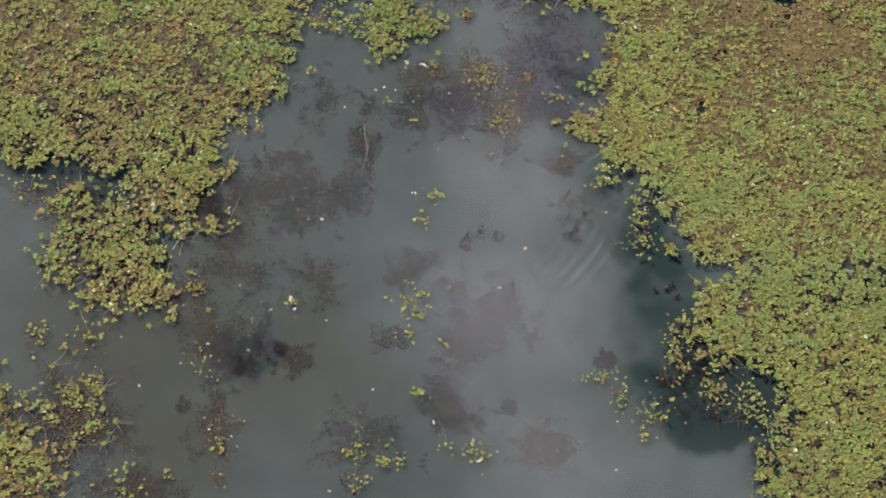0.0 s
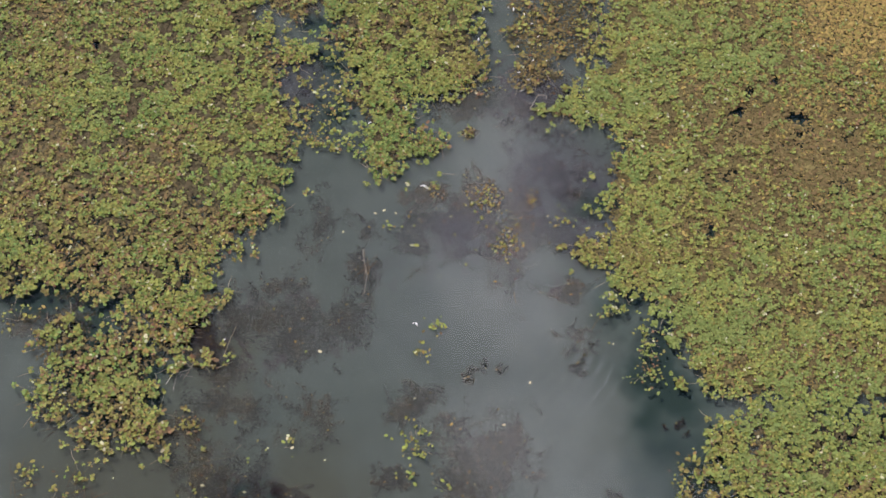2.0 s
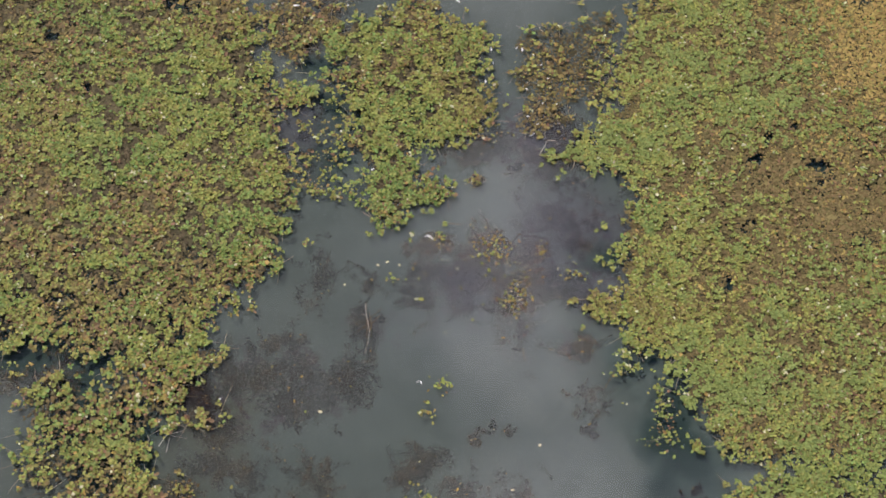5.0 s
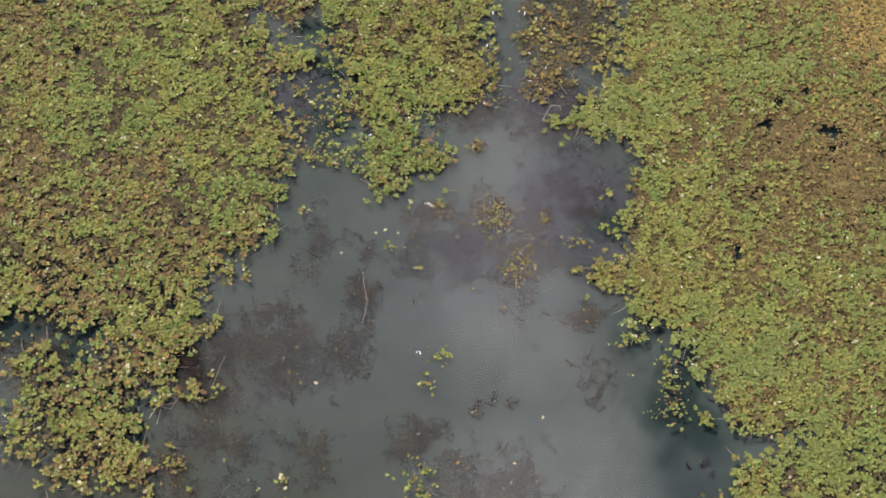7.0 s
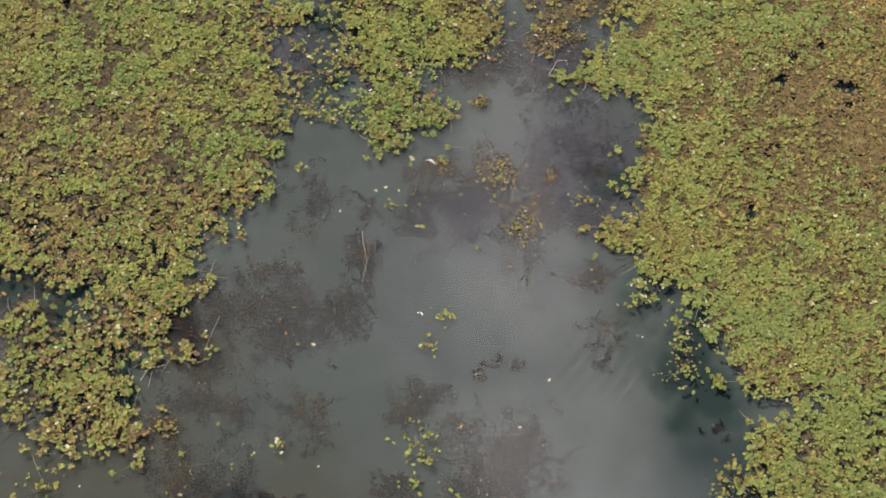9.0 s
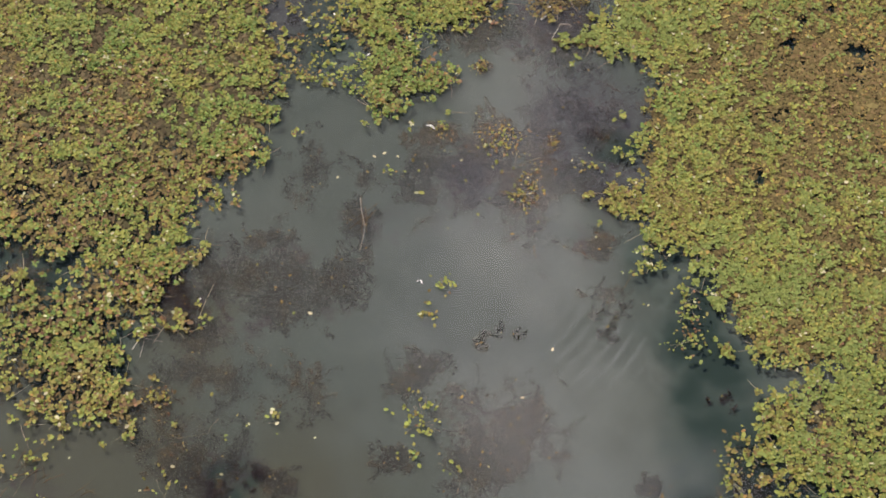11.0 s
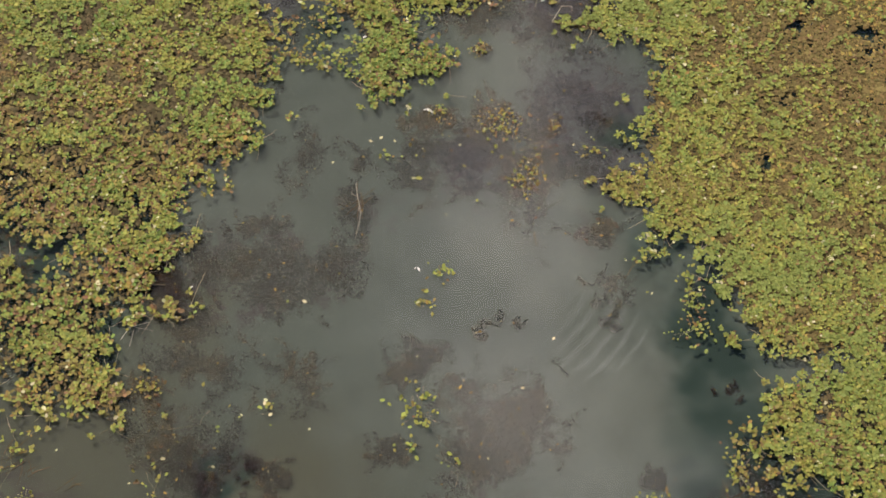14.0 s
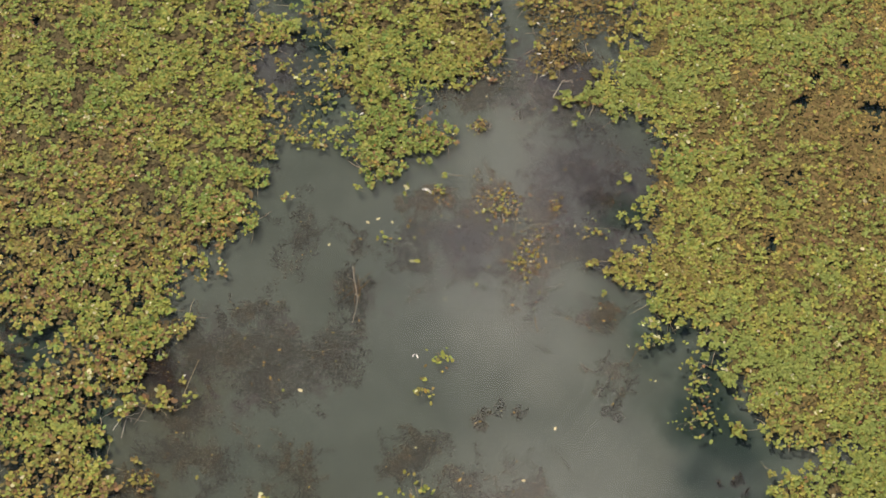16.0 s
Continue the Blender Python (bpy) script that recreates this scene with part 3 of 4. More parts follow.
MID_MAT = [
    (-2.46, 9.71), (-1.85, 10.05), (-1.30, 10.30), (-1.25, 11.26), (-1.00, 11.37), (-0.69, 10.68), (-0.26, 10.15), (0.48, 9.92), (0.94, 9.48),
    (0.77, 8.75), (0.88, 7.88), (0.91, 7.25), (0.45, 7.04), (0.04, 6.69), (-0.44, 6.69), (-0.55, 6.56), (-0.49, 6.14), (-0.02, 6.01), (0.19, 5.67),
    (0.09, 5.13), (-0.20, 4.93), (-0.43, 5.27), (-0.84, 5.00), (-1.18, 4.63), (-1.59, 4.87), (-1.77, 5.40), (-1.95, 5.81), (-1.85, 6.28), (-2.27, 6.63),
    (-2.39, 7.05), (-2.04, 7.19), (-2.29, 7.75), (-2.54, 8.25), (-2.81, 9.05), (-2.70, 9.49),
]
EAST_MAT = [
    (13.97, 12.34), (3.27, 12.37), (3.35, 11.35), (3.65, 10.97), (4.07, 10.67), (3.74, 10.29), (3.47, 9.62), (3.24, 8.60), (3.22, 7.88), (2.96, 7.53),
    (2.83, 7.03), (2.47, 6.90), (1.98, 6.55), (2.15, 6.18), (2.56, 6.21), (3.03, 6.07), (3.43, 5.93), (3.48, 5.66), (3.24, 5.52), (3.21, 4.72),
    (3.18, 3.83), (3.29, 3.47), (2.69, 3.40), (2.57, 3.19), (2.67, 2.77), (3.25, 2.49), (3.29, 2.00), (3.64, 1.93), (3.94, 2.00), (4.27, 1.59),
    (4.41, 0.98), (4.68, 0.64), (4.84, 0.38), (4.98, -0.15), (5.55, -0.28), (6.00, -0.39), (12.68, -0.67),
]
SOUTH_MAT = [
    (6.12, -0.28), (5.42, -0.54), (5.06, -0.74), (4.87, -1.19), (5.13, -1.44), (5.04, -2.07), (5.29, -2.45), (5.74, -2.45), (6.06, -2.63),
    (6.49, -2.75), (6.35, -3.18), (6.58, -3.67), (6.42, -4.26), (5.98, -5.09), (5.95, -6.23), (11.83, -6.23), (12.72, -0.41),
]
CORNER_MAT = [
    (-12.05, -2.45), (-8.65, -2.57), (-8.46, -2.82), (-8.15, -3.06), (-7.76, -3.19), (-7.62, -3.43), (-7.93, -3.67), (-7.73, -4.03), (-7.32, -4.39),
    (-7.17, -4.74), (-7.03, -5.20), (-6.83, -6.23), (-11.49, -6.23),
]
CHANNEL_MAT = [
    (1.38, 8.96), (1.57, 9.48), (2.19, 9.65), (2.55, 9.62), (2.69, 9.99), (3.31, 10.14), (3.67, 9.99), (3.45, 9.18), (3.22, 7.88), (2.61, 7.67),
    (2.30, 7.32), (1.81, 6.90), (1.46, 7.18), (1.45, 8.03),
]

BRIDGE_MAT = [
    (-3.94, 10.05), (-3.59, 10.53), (-3.04, 10.65), (-2.78, 10.16), (-2.28, 9.86), (-2.45, 9.41), (-2.81, 9.19), (-3.16, 8.83), (-3.78, 9.12),
]

TANGLE_MAT = [
    (-7.70, -3.19), (-7.51, -2.84), (-7.09, -2.63), (-6.68, -2.94), (-6.48, -3.67), (-6.50, -4.39), (-6.98, -4.44), (-7.44, -4.27), (-7.80, -3.91),
]


def bridge_dead(x, y):
    return np.clip(0.72 + 0.8 * (drift_noise(x, y, 0.5, 18) - 0.5), 0.2, 0.95)


mat("withered brown raft joining two green rafts", BRIDGE_MAT, 270, 0.035, bridge_dead, edge=0.2, apart=0.1, scrap=0.028, litter=900, litter_mats=(LITTER, RUSSET))
mat("thin brown raft of stalks and leaves thinning into open water", TANGLE_MAT, 180, 0.036, lambda x, y: np.clip(0.22 + 0.8 * (drift_noise(x, y, 0.4, 20) - 0.5), 0.05, 0.9), edge=0.22, gaps=0.47, apart=0.15, scrap=0.026, litter=420, litter_mats=(LITTER, LITTER))
mat("wide raft of crowded yellow-green floating leaves on pond water", WEST_MAT, 1560, 0.0315, west_dead, high=0.055, gaps=0.39, thin=0.6, scrap=0.046, litter=950, bare=lambda x, y: 0.72 * np.clip((5.2 - y) / 2.2, 0, 1))
mat("ragged lobe of yellow-green floating leaves with open gaps", LOBE_MAT, 980, 0.035, lobe_dead, edge=0.14, gaps=0.40, apart=0.45, litter=280)
mat("rounded raft of green floating leaves between two channels", MID_MAT, 1560, 0.031, mid_dead, apart=0.6, litter=800)
mat("dense bushy raft of green and withered orange-brown leaves", EAST_MAT, 1650, 0.0295, east_dead, high=0.05, gaps=0.31, wither=0.5, flat=0.7, thin=1.02, scrap=0.031, litter=1650, litter_mats=(OLIVE_LITTER, RUSSET, GOLD))
mat("dense green raft of floating leaves beside a dark pool", SOUTH_MAT, 1450, 0.032, south_dead, high=0.06, gaps=0.25, litter=480)
mat("raft of yellow-green leaves with bare brown stalks", CORNER_MAT, 800, 0.036, lobe_dead, edge=0.18, gaps=0.37)
mat("withered russet raft of leaves along the open channel", CHANNEL_MAT, 210, 0.034, channel_dead, edge=0.18, apart=0.1, scrap=0.026, litter=760, litter_mats=(LITTER, RUSSET))

# ---- small clumps and loose leaves ----
# place, half widths, leaves
POOL_CLUMPS = [
    (-0.55, -1.25, 0.32, 0.58, 42),
    (-0.22, 1.32, 0.26, 0.19, 12),
    (-0.45, 0.84, 0.16, 0.24, 8),
    (-1.12, 3.62, 0.36, 0.16, 8),
    (-1.57, -4.27, 0.24, 0.40, 18),
    (-1.07, -4.62, 0.24, 0.25, 18),
    (-1.53, -5.06, 0.19, 0.22, 16),
    (0.66, -4.44, 0.38, 0.25, 20),
    (0.07, -4.15, 0.13, 0.23, 6),
    (-3.04, -1.25, 0.11, 0.23, 4),
    (-4.10, -1.44, 0.68, 0.26, 5),
    (0.07, -2.20, 0.45, 0.38, 6),
    (-0.49, -3.18, 0.28, 0.10, 5),
    (-2.89, 4.48, 0.22, 0.11, 6),
    (-2.44, 5.67, 0.29, 0.20, 16),
]
RUSTY_CLUMPS = [
    (0.89, 4.34, 0.34, 0.42, 30),
    (1.20, 3.33, 0.30, 0.55, 26),
    (0.56, 5.92, 0.17, 0.08, 8),
    (1.78, 4.27, 0.07, 0.19, 7),
    (1.09, 3.83, 0.54, 0.62, 14),
    (3.49, -3.06, 0.28, 0.38, 14),
    (-0.29, 4.59, 0.17, 0.11, 8),
    (-4.28, -4.27, 0.27, 0.75, 12),
    (-4.92, -0.93, 0.23, 0.33, 10),
]
EAST_CLUMPS = [
    (2.41, 3.90, 0.30, 0.28, 14),
    (3.99, 1.05, 0.28, 0.51, 50),
    (3.86, 0.24, 0.37, 0.21, 24),
    (4.60, 0.11, 0.08, 0.10, 34),
    (4.58, -2.32, 0.28, 0.52, 54),
    (4.83, -1.82, 0.22, 0.32, 26),
    (4.01, -3.61, 0.38, 0.35, 40),
    (3.48, -3.31, 0.11, 0.32, 12),
    (2.94, -2.82, 0.44, 0.15, 18),
    (5.36, -3.06, 0.40, 0.46, 50),
    (5.90, -3.30, 0.36, 0.46, 50),
    (3.40, 1.73, 0.35, 0.16, 22),
    (6.30, -3.79, 0.27, 0.50, 40),
    (6.03, -4.50, 0.22, 0.62, 34),
]
WEST_CLUMPS = [
    (-4.76, -2.57, 0.28, 0.45, 16),
    (-5.04, -0.80, 0.16, 0.13, 7),
    (-4.28, -4.38, 0.15, 0.56, 9),
    (-5.28, -4.85, 0.15, 0.12, 6),
    (-7.07, -2.20, 0.33, 0.51, 18),
    (-6.78, -2.72, 0.17, 0.20, 12),
    (-8.10, -1.95, 0.25, 0.39, 16),
    (-8.56, 1.52, 0.26, 0.24, 18),
    (-7.27, -3.06, 0.44, 0.25, 36),
    (-6.75, -3.97, 0.24, 0.38, 26),
    (-6.82, -3.25, 0.15, 0.32, 12),
    (-6.12, -5.09, 0.43, 0.37, 34),
    (-4.21, 0.71, 0.09, 0.11, 4),
]
NORTH_CLUMPS = [
    (-2.62, 6.56, 0.29, 0.14, 9),
    (-2.71, 5.81, 0.47, 0.16, 14),
    (-3.28, 8.76, 0.30, 0.14, 8),
    (-3.33, 10.08, 0.34, 0.40, 26),
    (-2.23, 10.30, 0.22, 0.20, 12),
    (-2.82, 9.56, 0.37, 0.25, 14),
    (0.51, 7.18, 0.48, 0.38, 40),
    (0.33, 5.94, 0.29, 0.08, 7),
    (2.02, 7.95, 0.48, 0.83, 50),
]
STRING_CLUMPS = [
    (-2.57, 7.05, 0.30, 0.14, 12),
    (-2.27, 6.63, 0.17, 0.33, 14),
    (-2.91, 6.36, 0.14, 0.34, 10),
    (-2.43, 6.15, 0.19, 0.19, 14),
    (-2.65, 5.74, 0.53, 0.13, 34),
    (-2.99, 7.26, 0.24, 0.16, 12),
    (-3.08, 8.25, 0.30, 0.19, 18),
    (-2.24, 5.54, 0.16, 0.11, 8),
]


def clump(x, y, sx, sy, count, dead):
    """A small tuft of floating leaves on its own stalks."""
    thing = tagged(new("leaf_clump"), "small sparse tuft of yellowing floating leaves on open water", "water plants", "small leaf tufts")
    thing.location = (x, y, 0)
    m = max(1, round(count * (2.7 if dead else 1.7) / 4.5))
    cx, cy = x + rng.normal(0, sx * 0.5, m), y + rng.normal(0, sy * 0.5, m)
    few = min(3, count)
    wilt = 0.6 if dead else 0.14
    px, py, pz, pr, turn, tilt, kind = rosettes(cx, cy, np.full(m, 0.3), 0.023 if dead else 0.033, 0.03, lambda u, v: np.full(len(u), wilt), few, few + 3)
    kind = np.where((kind == 0) & (rng.random(len(kind)) < 0.5), 1, kind)
    loose = rng.random(len(px)) < 0.5
    px, py = px + loose * rng.normal(0, sx * 0.4, len(px)), py + loose * rng.normal(0, sy * 0.4, len(px))
    for i in range(len(px)):
        leaf((px[i] - x, py[i] - y, pz[i]), pr[i], turn[i], tilt[i], kind[i], thing)
    bm = bmesh.new()
    for _ in range(max(2, count // 4)):
        a, s = rng.uniform(0, 6.28), rng.uniform(0.4, 1.0)
        ex, ey = sx * s * math.cos(a), sy * s * math.sin(a)
        tube(bm, [(0, 0, -0.06), (ex * 0.5 + rng.normal(0, 0.02), ey * 0.5, -0.01), (ex, ey, 0.006)], 0.004, 0.003)
    part("stem_tangle", bm, STALK, thing, "thin brownish stalks")
    return thing


for cx, cy, sx, sy, count in POOL_CLUMPS + EAST_CLUMPS + WEST_CLUMPS + STRING_CLUMPS:
    clump(cx, cy, sx, sy, count, False)
for cx, cy, sx, sy, count in NORTH_CLUMPS + RUSTY_CLUMPS:
    clump(cx, cy, sx, sy, count, True)

LOOSE = [
    (-4.40, 1.07), (-2.96, -1.28), (-2.95, -1.47), (-4.08, -0.74), (-5.16, -2.49), (-5.94, -2.98), (-6.37, -1.91), (-4.62, -3.67), (-4.52, -3.91), (-4.08, -4.06),
    (-3.96, -4.27), (-4.25, -4.85), (-2.16, -5.20), (-0.38, -3.10), (-0.94, -1.91), (-2.32, -1.54), (-2.76, 0.80), (-2.48, 0.80), (-3.58, 2.32), (-2.08, 3.54),
    (-1.43, 3.98), (-1.25, 4.05), (-1.01, 3.98), (-0.58, 3.22), (-0.67, 3.22), (3.26, 0.98), (3.34, 0.96), (2.93, 1.59), (0.42, 2.77), (1.32, 3.54),
    (1.67, 0.11), (-0.11, 2.49), (3.31, -4.76), (0.13, 3.90), (2.11, 3.90), (-3.43, -1.29), (-3.84, -2.20), (-1.37, -3.06), (1.04, -4.38), (1.14, -0.80),
]
for lx, ly in LOOSE:
    ob = leaf((lx, ly, 0.008), 0.027 * math.exp(rng.normal(0, 0.25)), rng.uniform(0, 6.28), 0.0, rng.choice([5, 5, 1]), None, "floating_leaf")
    tagged(ob, "single pale yellow leaf floating on open water", "leaf", "loose floating leaves")

# ---- weeds under the face of the water ----
# place, half widths, pieces, rusty share
POOL_WEEDS = [
    (-2.80, 1.82, 0.50, 0.30, 110, 0.15),
    (-2.06, 1.38, 0.50, 0.46, 125, 0.15),
    (-2.92, 1.00, 0.50, 0.38, 135, 0.1),
    (-3.66, 1.38, 0.52, 0.35, 60, 0.2),
    (-3.38, 2.30, 0.53, 0.16, 60, 0.2),
    (-1.59, 2.69, 0.19, 0.75, 110, 0.25),
    (-4.24, -1.97, 0.70, 0.50, 120, 0.08),
    (-3.70, -2.35, 0.50, 0.26, 80, 0.08),
    (-3.08, -2.10, 0.31, 0.15, 60, 0.1),
    (-3.05, -2.45, 0.40, 0.15, 50, 0.1),
    (-4.14, -0.54, 0.80, 0.39, 80, 0.4),
    (-0.50, -0.28, 0.46, 0.33, 120, 0.2),
    (0.86, -1.19, 0.68, 0.52, 280, 0.3),
    (0.51, -1.95, 0.50, 0.51, 200, 0.3),
    (0.18, -3.18, 0.50, 0.76, 240, 0.3),
    (0.05, 3.50, 0.95, 0.55, 250, 0.15),
    (1.03, 4.12, 0.54, 0.69, 260, 0.6),
    (1.14, 2.98, 0.36, 0.82, 200, 0.4),
    (2.37, 4.70, 0.80, 1.39, 320, 0.12),
]
SOUTH_WEEDS = [
    (2.42, 2.21, 0.30, 0.24, 30, 0.4),
    (2.50, 1.05, 0.32, 0.22, 30, 0.3),
    (2.57, 0.46, 0.09, 0.13, 50, 0.0),
    (-1.62, -4.03, 0.42, 0.46, 120, 0.2),
    (1.97, -4.27, 0.35, 0.35, 140, 0.4),
    (0.44, 0.20, 0.13, 0.10, 34, 0.7),
    (0.76, 0.44, 0.50, 0.12, 22, 0.3),
    (-4.50, -3.43, 0.26, 0.80, 100, 0.5),
    (-4.81, -1.70, 0.22, 0.26, 30, 0.6),
    (3.24, -2.45, 0.16, 0.12, 60, 0.0),
    (-2.55, -0.67, 0.34, 0.52, 60, 0.4),
    (4.49, -0.87, 0.16, 0.10, 10, 0.0),
    (1.33, -3.43, 0.13, 0.13, 40, 0.0),
    (4.75, -3.15, 0.50, 0.60, 160, 0.0),
    (-5.05, -3.33, 0.11, 0.10, 40, 0.2),
    (-5.13, -1.06, 0.30, 0.35, 35, 0.4),
]
WEST_WEEDS = [
    (-4.45, 0.15, 0.60, 0.40, 90, 0.3),
    (-4.25, 1.55, 0.42, 0.42, 100, 0.2),
    (-4.81, 1.18, 0.41, 0.33, 200, 0.2),
    (-7.16, -3.73, 0.88, 0.63, 350, 0.4),
    (-5.95, -5.20, 0.64, 0.37, 200, 0.4),
    (-2.68, 3.83, 0.48, 0.83, 60, 0.1),
    (-1.05, -1.95, 0.34, 0.18, 80, 0.1),
    (-7.98, 1.59, 0.47, 0.40, 120, 0.5),
    (-0.53, 4.56, 0.30, 0.17, 70, 0.7),
]
NORTH_WEEDS = [
    (0.33, 6.90, 0.53, 0.48, 260, 0.6),
    (1.75, 6.76, 0.47, 0.54, 260, 0.4),
    (2.53, 7.03, 0.47, 0.41, 200, 0.3),
    (-2.83, 9.93, 0.61, 0.56, 260, 0.7),
    (1.33, 6.28, 0.16, 0.08, 50, 0.0),
    (-2.75, 7.05, 0.40, 0.60, 20, 0.1),
]
RUST_WEEDS = [
    (0.89, 4.34, 0.34, 0.44, 160, 1.0),
    (1.20, 3.33, 0.29, 0.58, 140, 1.0),
    (0.56, 5.92, 0.17, 0.08, 40, 1.0),
    (1.78, 4.27, 0.08, 0.21, 50, 1.0),
    (-0.23, 4.56, 0.17, 0.14, 50, 1.0),
    (-4.97, -0.93, 0.18, 0.26, 40, 1.0),
    (-4.70, -1.70, 0.20, 0.18, 30, 1.0),
    (-4.29, -4.15, 0.22, 0.63, 100, 1.0),
    (2.42, 2.21, 0.22, 0.18, 26, 1.0),
]


def weed(x, y, sx, sy, count, rusty):
    """Feathery shoots that wander up from the bed, in ragged clumps."""
    shoots, steps, bits = int(count * 0.52), 14, 5
    tries = rng.normal(0, 0.55, (shoots * 5, 2)) * (sx, sy)
    u, v = tries[:, 0] + x, tries[:, 1] + y
    cloud = drift_noise(u, v, 0.55, 15) * 0.45 + drift_noise(u, v, 0.22, 16) * 0.35 + drift_noise(u, v, 0.09, 21) * 0.2
    keep = rng.random(len(tries)) < np.clip((cloud - 0.48) / 0.16, 0.03, 1)
    keep[:8] = True
    tries = tries[keep][:shoots]
    m = len(tries)
    way = drift_noise(tries[:, 0] + x, tries[:, 1] + y, 0.6, 17) * 11 + rng.normal(0, 0.5, m)
    pace = min(0.030, 0.09 * min(sx, sy)) * np.exp(rng.normal(0, 0.3, m))
    p, rows, turns = tries.copy(), [], []
    spread = min(1.0, 0.35 + 1.8 * min(sx, sy))
    top = rng.uniform(0.25, 1.0, m)
    for k in range(steps):
        way = way + rng.normal(0, 0.28, m)
        p = p + np.stack((np.cos(way), np.sin(way)), 1) * pace[:, None]
        z = -0.095 + 0.085 * top * k / steps if rusty < 0.9 else -0.03 + 0.035 * top * k / steps
        for _ in range(bits):
            q = p + rng.normal(0, 1, (m, 2)) * (0.020 + 0.055 * (1 - top * k / steps) ** 2)[:, None] * spread
            rows.append(np.column_stack((q, z + rng.normal(0, 0.003, m))))
            turns.append(way + rng.normal(0, 0.9, m))
    p, turns = np.concatenate(rows), np.concatenate(turns)
    n = len(p)
    p[:, 2] = np.clip(p[:, 2], -0.1, 0.006 if rusty >= 0.9 else -0.006)
    slots = np.tile((rng.random(m) < rusty).astype(int), steps * bits)
    size = 0.0165 * np.exp(rng.normal(0, 0.35, n))
    caught = rng.choice(n, max(2, int(count * (0.05 if rusty < 0.9 else 0.25))), replace=False)  # scraps of dead leaf caught on the tips
    p[caught, 2], size[caught], slots[caught] = 0.005, 0.014 * np.exp(rng.normal(0, 0.35, len(caught))), rng.choice([2, 3, 4], len(caught), p=[0.5, 0.35, 0.15])
    ob = heap("submerged_weed", p, size, turns, np.where(slots > 1, 0.1, 1.0) * rng.normal(0, 0.5, n), slots, (WEED, RUST_WEED, ORANGE, OLIVE, PALE), (BIT_V, BIT_F))
    ob.location = (x, y, 0)
    return tagged(ob, "blurred purple-brown waterweed under the murky surface", "waterweed", "submerged weeds", "stuff")


for row in POOL_WEEDS + SOUTH_WEEDS + WEST_WEEDS + NORTH_WEEDS + RUST_WEEDS:
    weed(*row)

# ---- feathers, reeds and stalks ----
def feather(x, y, size, turn):
    """A curled white feather: a hollow vane on a thin quill."""
    thing = tagged(new("feather"), "small curled white feather lying on the water", "feather", "white feathers")
    on_leaves = any(inside(np.array([x]), np.array([y]), raft)[0] > 0 for raft in (WEST_MAT, MID_MAT, EAST_MAT, CHANNEL_MAT, BRIDGE_MAT))
    thing.matrix_basis = pose(x, y, 0.055 if on_leaves else 0.008, 0, 0, turn)
    bm = bmesh.new()
    rows = []
    for k in range(9):
        t = k / 8
        w = size * 0.17 * math.sin(math.pi * min(1, t * 0.93 + 0.07)) ** 0.7
        bx, by, bz = size * t, size * 0.32 * t * t, size * 0.12 * math.sin(math.pi * t)
        rows.append([bm.verts.new((bx, by + w * s, bz + abs(s) * w * 0.5)) for s in (-1, 0, 1)])
    for a, b in zip(rows, rows[1:]):
        for s in (0, 1):
            bm.faces.new((a[s], b[s], b[s + 1], a[s + 1]))
    part("vane", bm, WHITE, thing)
    bm = bmesh.new()
    tube(bm, [(-size * 0.35, -size * 0.05, 0.002), (0, 0, 0.004), (size * 0.5, size * 0.08, size * 0.12)], size * 0.025, size * 0.012)
    part("quill", bm, STALK, thing, "pale quill")
    return thing


for fx, fy, size, turn in [
    (-0.45, 4.66, 0.15, -60),
    (-4.42, 1.04, 0.07, 20),
    (-0.65, 1.41, 0.05, 40),
    (-0.56, 1.38, 0.08, 100),
    (-0.18, -3.81, 0.09, 80),
    (0.64, -4.60, 0.14, 10),
    (0.21, 10.37, 0.12, 130),
    (-2.79, 11.17, 0.05, 0),
    (-8.15, 11.43, 0.16, 95),
    (1.50, 9.07, 0.1, 70),
    (1.87, 8.72, 0.06, 10),
    (1.89, 7.74, 0.06, 50),
    (1.55, 7.46, 0.08, -30),
    (0.86, 9.11, 0.12, 80),
    (0.72, 8.27, 0.09, 60),
    (-0.51, 4.63, 0.06, 0),
    (-3.33, 10.26, 0.14, -20),
    (-2.23, 10.27, 0.1, 10),
    (-3.56, 9.76, 0.05, 0),
    (-1.61, 6.15, 0.08, 15),
    (1.62, 7.00, 0.13, 15),
    (-2.22, 7.05, 0.08, 100),
    (1.38, 9.18, 0.06, 30),
    (1.74, 8.96, 0.05, 80),
    (2.01, 8.38, 0.05, 10),
    (1.60, 8.10, 0.06, 120),
    (2.19, 7.74, 0.04, 60),
    (1.76, 7.25, 0.06, 0),
    (0.90, 8.78, 0.07, 85),
    (0.96, 7.88, 0.05, 100),
    (-3.58, 10.31, 0.05, 20),
    (-3.08, 9.93, 0.05, 70),
]:
    feather(fx, fy, size, turn)


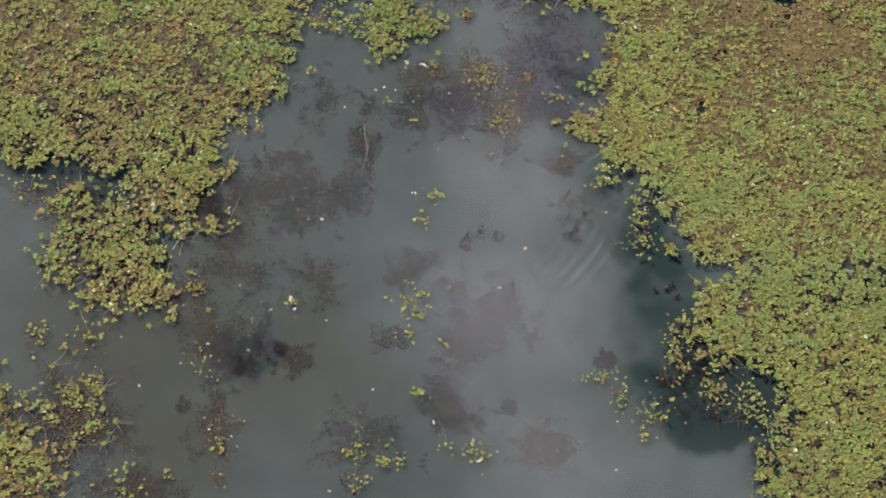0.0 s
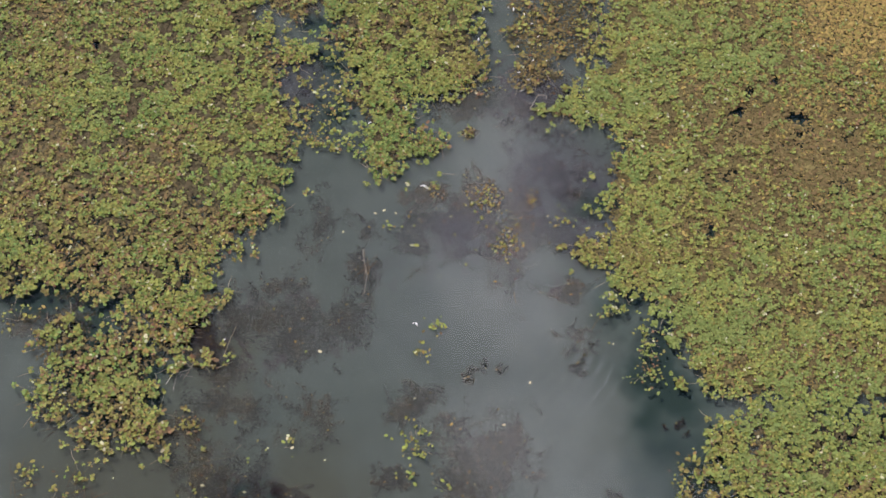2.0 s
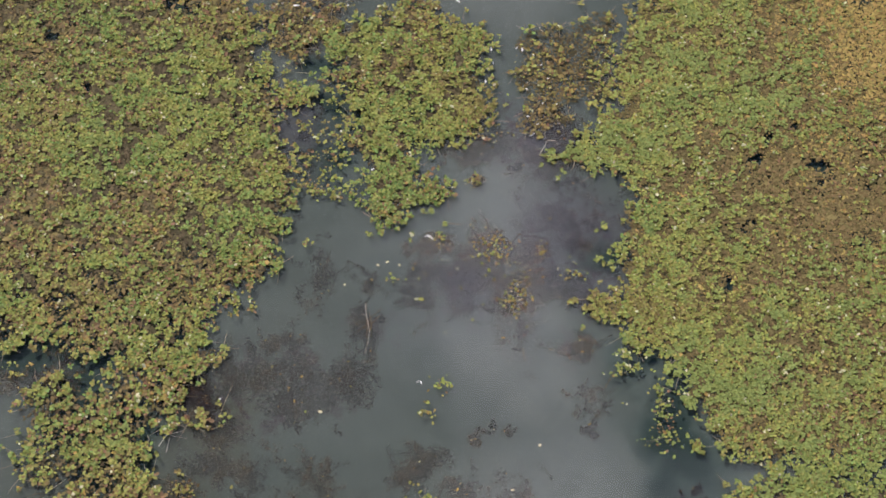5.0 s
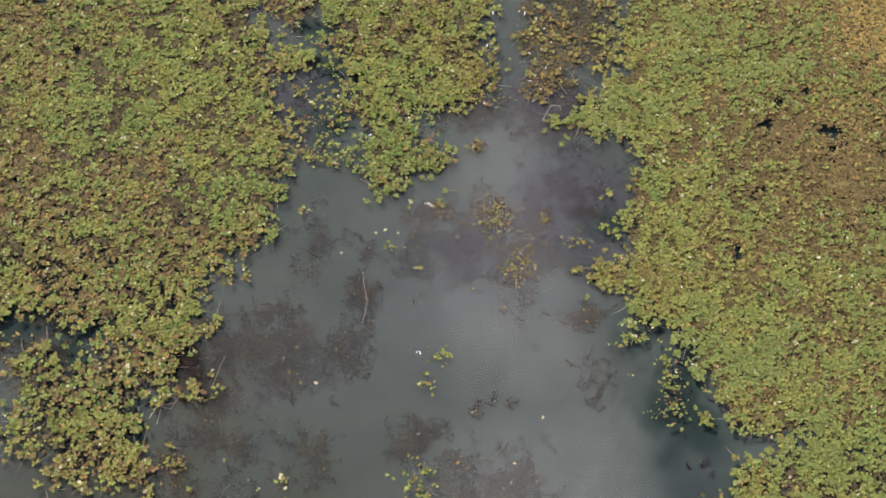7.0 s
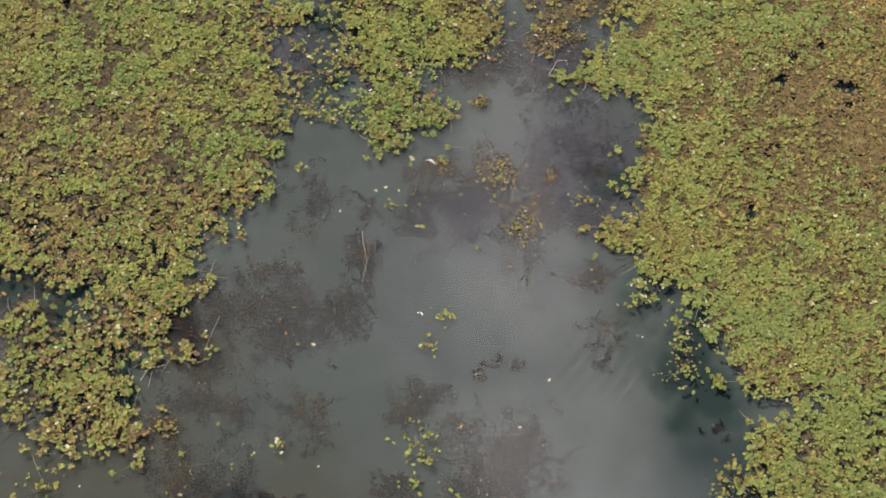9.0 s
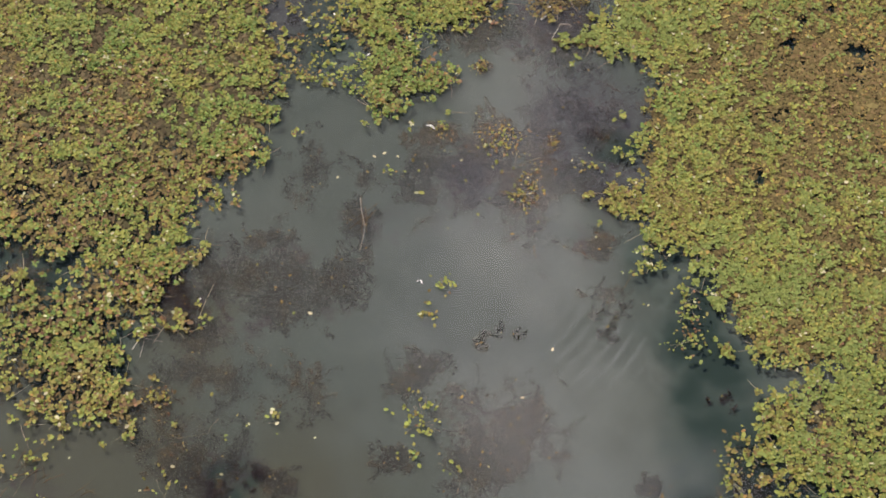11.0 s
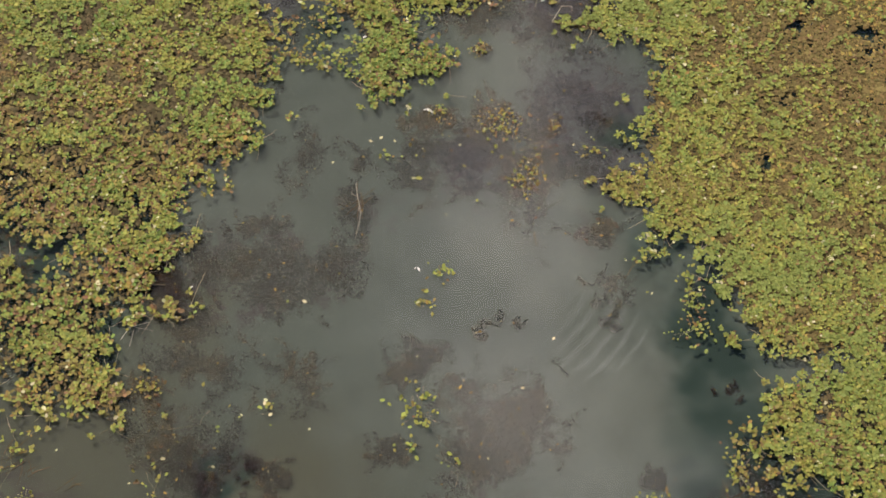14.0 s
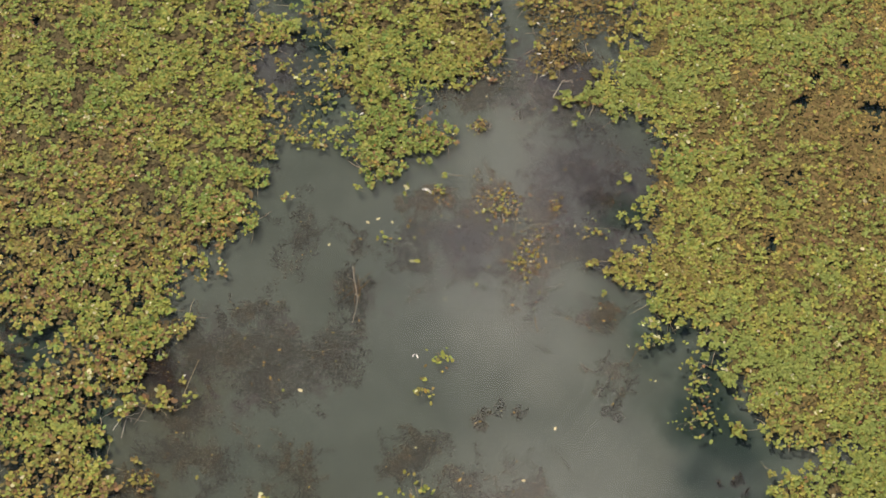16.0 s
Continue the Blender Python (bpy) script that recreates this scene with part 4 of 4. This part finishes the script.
def reed(points, r0, label, twigs=0, skin=PALE_STALK):
    """A dead stem lying at the surface, with side twigs."""
    thing = tagged(new("dead_stem"), label, "plant stem", "dead stems")
    x0, y0 = points[0]
    thing.location = (x0, y0, 0)
    bm = bmesh.new()
    way = [(x - x0, y - y0, 0.012 + 0.03 * math.sin(3 * k)) for k, (x, y) in enumerate(points)]
    tube(bm, way, r0, r0 * 0.5, 6)
    part("stem", bm, skin, thing)
    for k in range(twigs):
        a = way[1 + k % (len(way) - 1)]
        bm = bmesh.new()
        dx, dy = rng.normal(0, 0.09), rng.normal(0, 0.09)
        tube(bm, [a, (a[0] + dx * 0.7 - dy * 0.3, a[1] + dy * 0.4 + dx * 0.2, 0.03), (a[0] + dx, a[1] + dy, 0.05)], r0 * 0.6, r0 * 0.3)
        part("twig", bm, skin, thing)
    return thing


reed([(-1.67, 3.12), (-1.64, 2.85), (-1.57, 2.53), (-1.60, 2.28), (-1.66, 2.02)], 0.0042, "pale broken reed stem floating over dark waterweed", 2)
reed([(-4.38, 0.71), (-4.30, 0.98), (-4.17, 1.36)], 0.0056, "thin curved stem joining a leaf to the raft", 1, STALK)
reed([(-5.49, 0.08), (-5.36, 0.31), (-5.05, 0.40)], 0.0045, "pale forked twig at the edge of the leaf raft", 1)
reed([(-5.34, -0.05), (-5.28, 0.31), (-4.96, 0.24)], 0.0045, "pale forked twig at the edge of the leaf raft", 1)
reed([(-5.44, 2.00), (-5.26, 1.86), (-5.09, 2.00)], 0.007, "pale forked twig at the edge of the leaf raft", 2)
reed([(1.39, 2.14), (1.40, 2.01), (1.43, 1.87)], 0.006, "short dark stick standing in open water", 0, BROWN_STALK)
reed([(1.81, 6.55), (1.89, 6.69), (1.99, 6.90)], 0.006, "pale stem bent over the russet raft", 2)
reed([(2.94, 1.30), (3.01, 1.43), (3.09, 1.53)], 0.006, "brown stem bent over the dark pool", 2, BROWN_STALK)


def stalk_bundle(x, y, sx, sy, count):
    """Leafless brown stalks, crossing at the surface."""
    thing = tagged(new("stalk_bundle"), "tangle of bare brown stalks at the water surface", "plant stems", "stalk tangles")
    thing.location = (x, y, 0)
    for _ in range(count):
        px, py, a, s = rng.normal(0, sx * 0.5), rng.normal(0, sy * 0.5), rng.normal(0.9, 0.7), rng.uniform(0.2, 0.6)
        dx, dy = s * math.cos(a), s * math.sin(a)
        bm = bmesh.new()
        tube(bm, [(px - dx * 0.5, py - dy * 0.5, -0.03), (px + rng.normal(0, 0.03), py, 0.012), (px + dx * 0.5, py + dy * 0.5, rng.uniform(-0.02, 0.05))], 0.006, 0.004)
        part("stalk", bm, BROWN_STALK, thing)
    return thing


for row in [
    (-7.38, -3.67, 0.8, 0.6, 60),
    (-8.10, -1.95, 0.3, 0.4, 10),
    (-6.80, -4.03, 0.4, 0.3, 14),
    (-7.07, -2.20, 0.4, 0.4, 10),
    (-6.12, -5.11, 0.5, 0.3, 14),
    (-7.76, -0.80, 0.2, 0.4, 8),
    (-6.05, -2.45, 0.25, 0.3, 4),
    (5.56, -3.37, 0.6, 0.5, 18),
    (-4.42, -3.67, 0.25, 0.5, 8),
    (6.09, -4.38, 0.25, 0.5, 8),
    (4.01, -3.61, 0.3, 0.25, 6),
    (-1.59, 2.69, 0.1, 0.5, 8),
    (-7.69, -2.70, 0.3, 0.3, 10),
    (4.39, -2.69, 0.2, 0.4, 8),
]:
    stalk_bundle(*row)
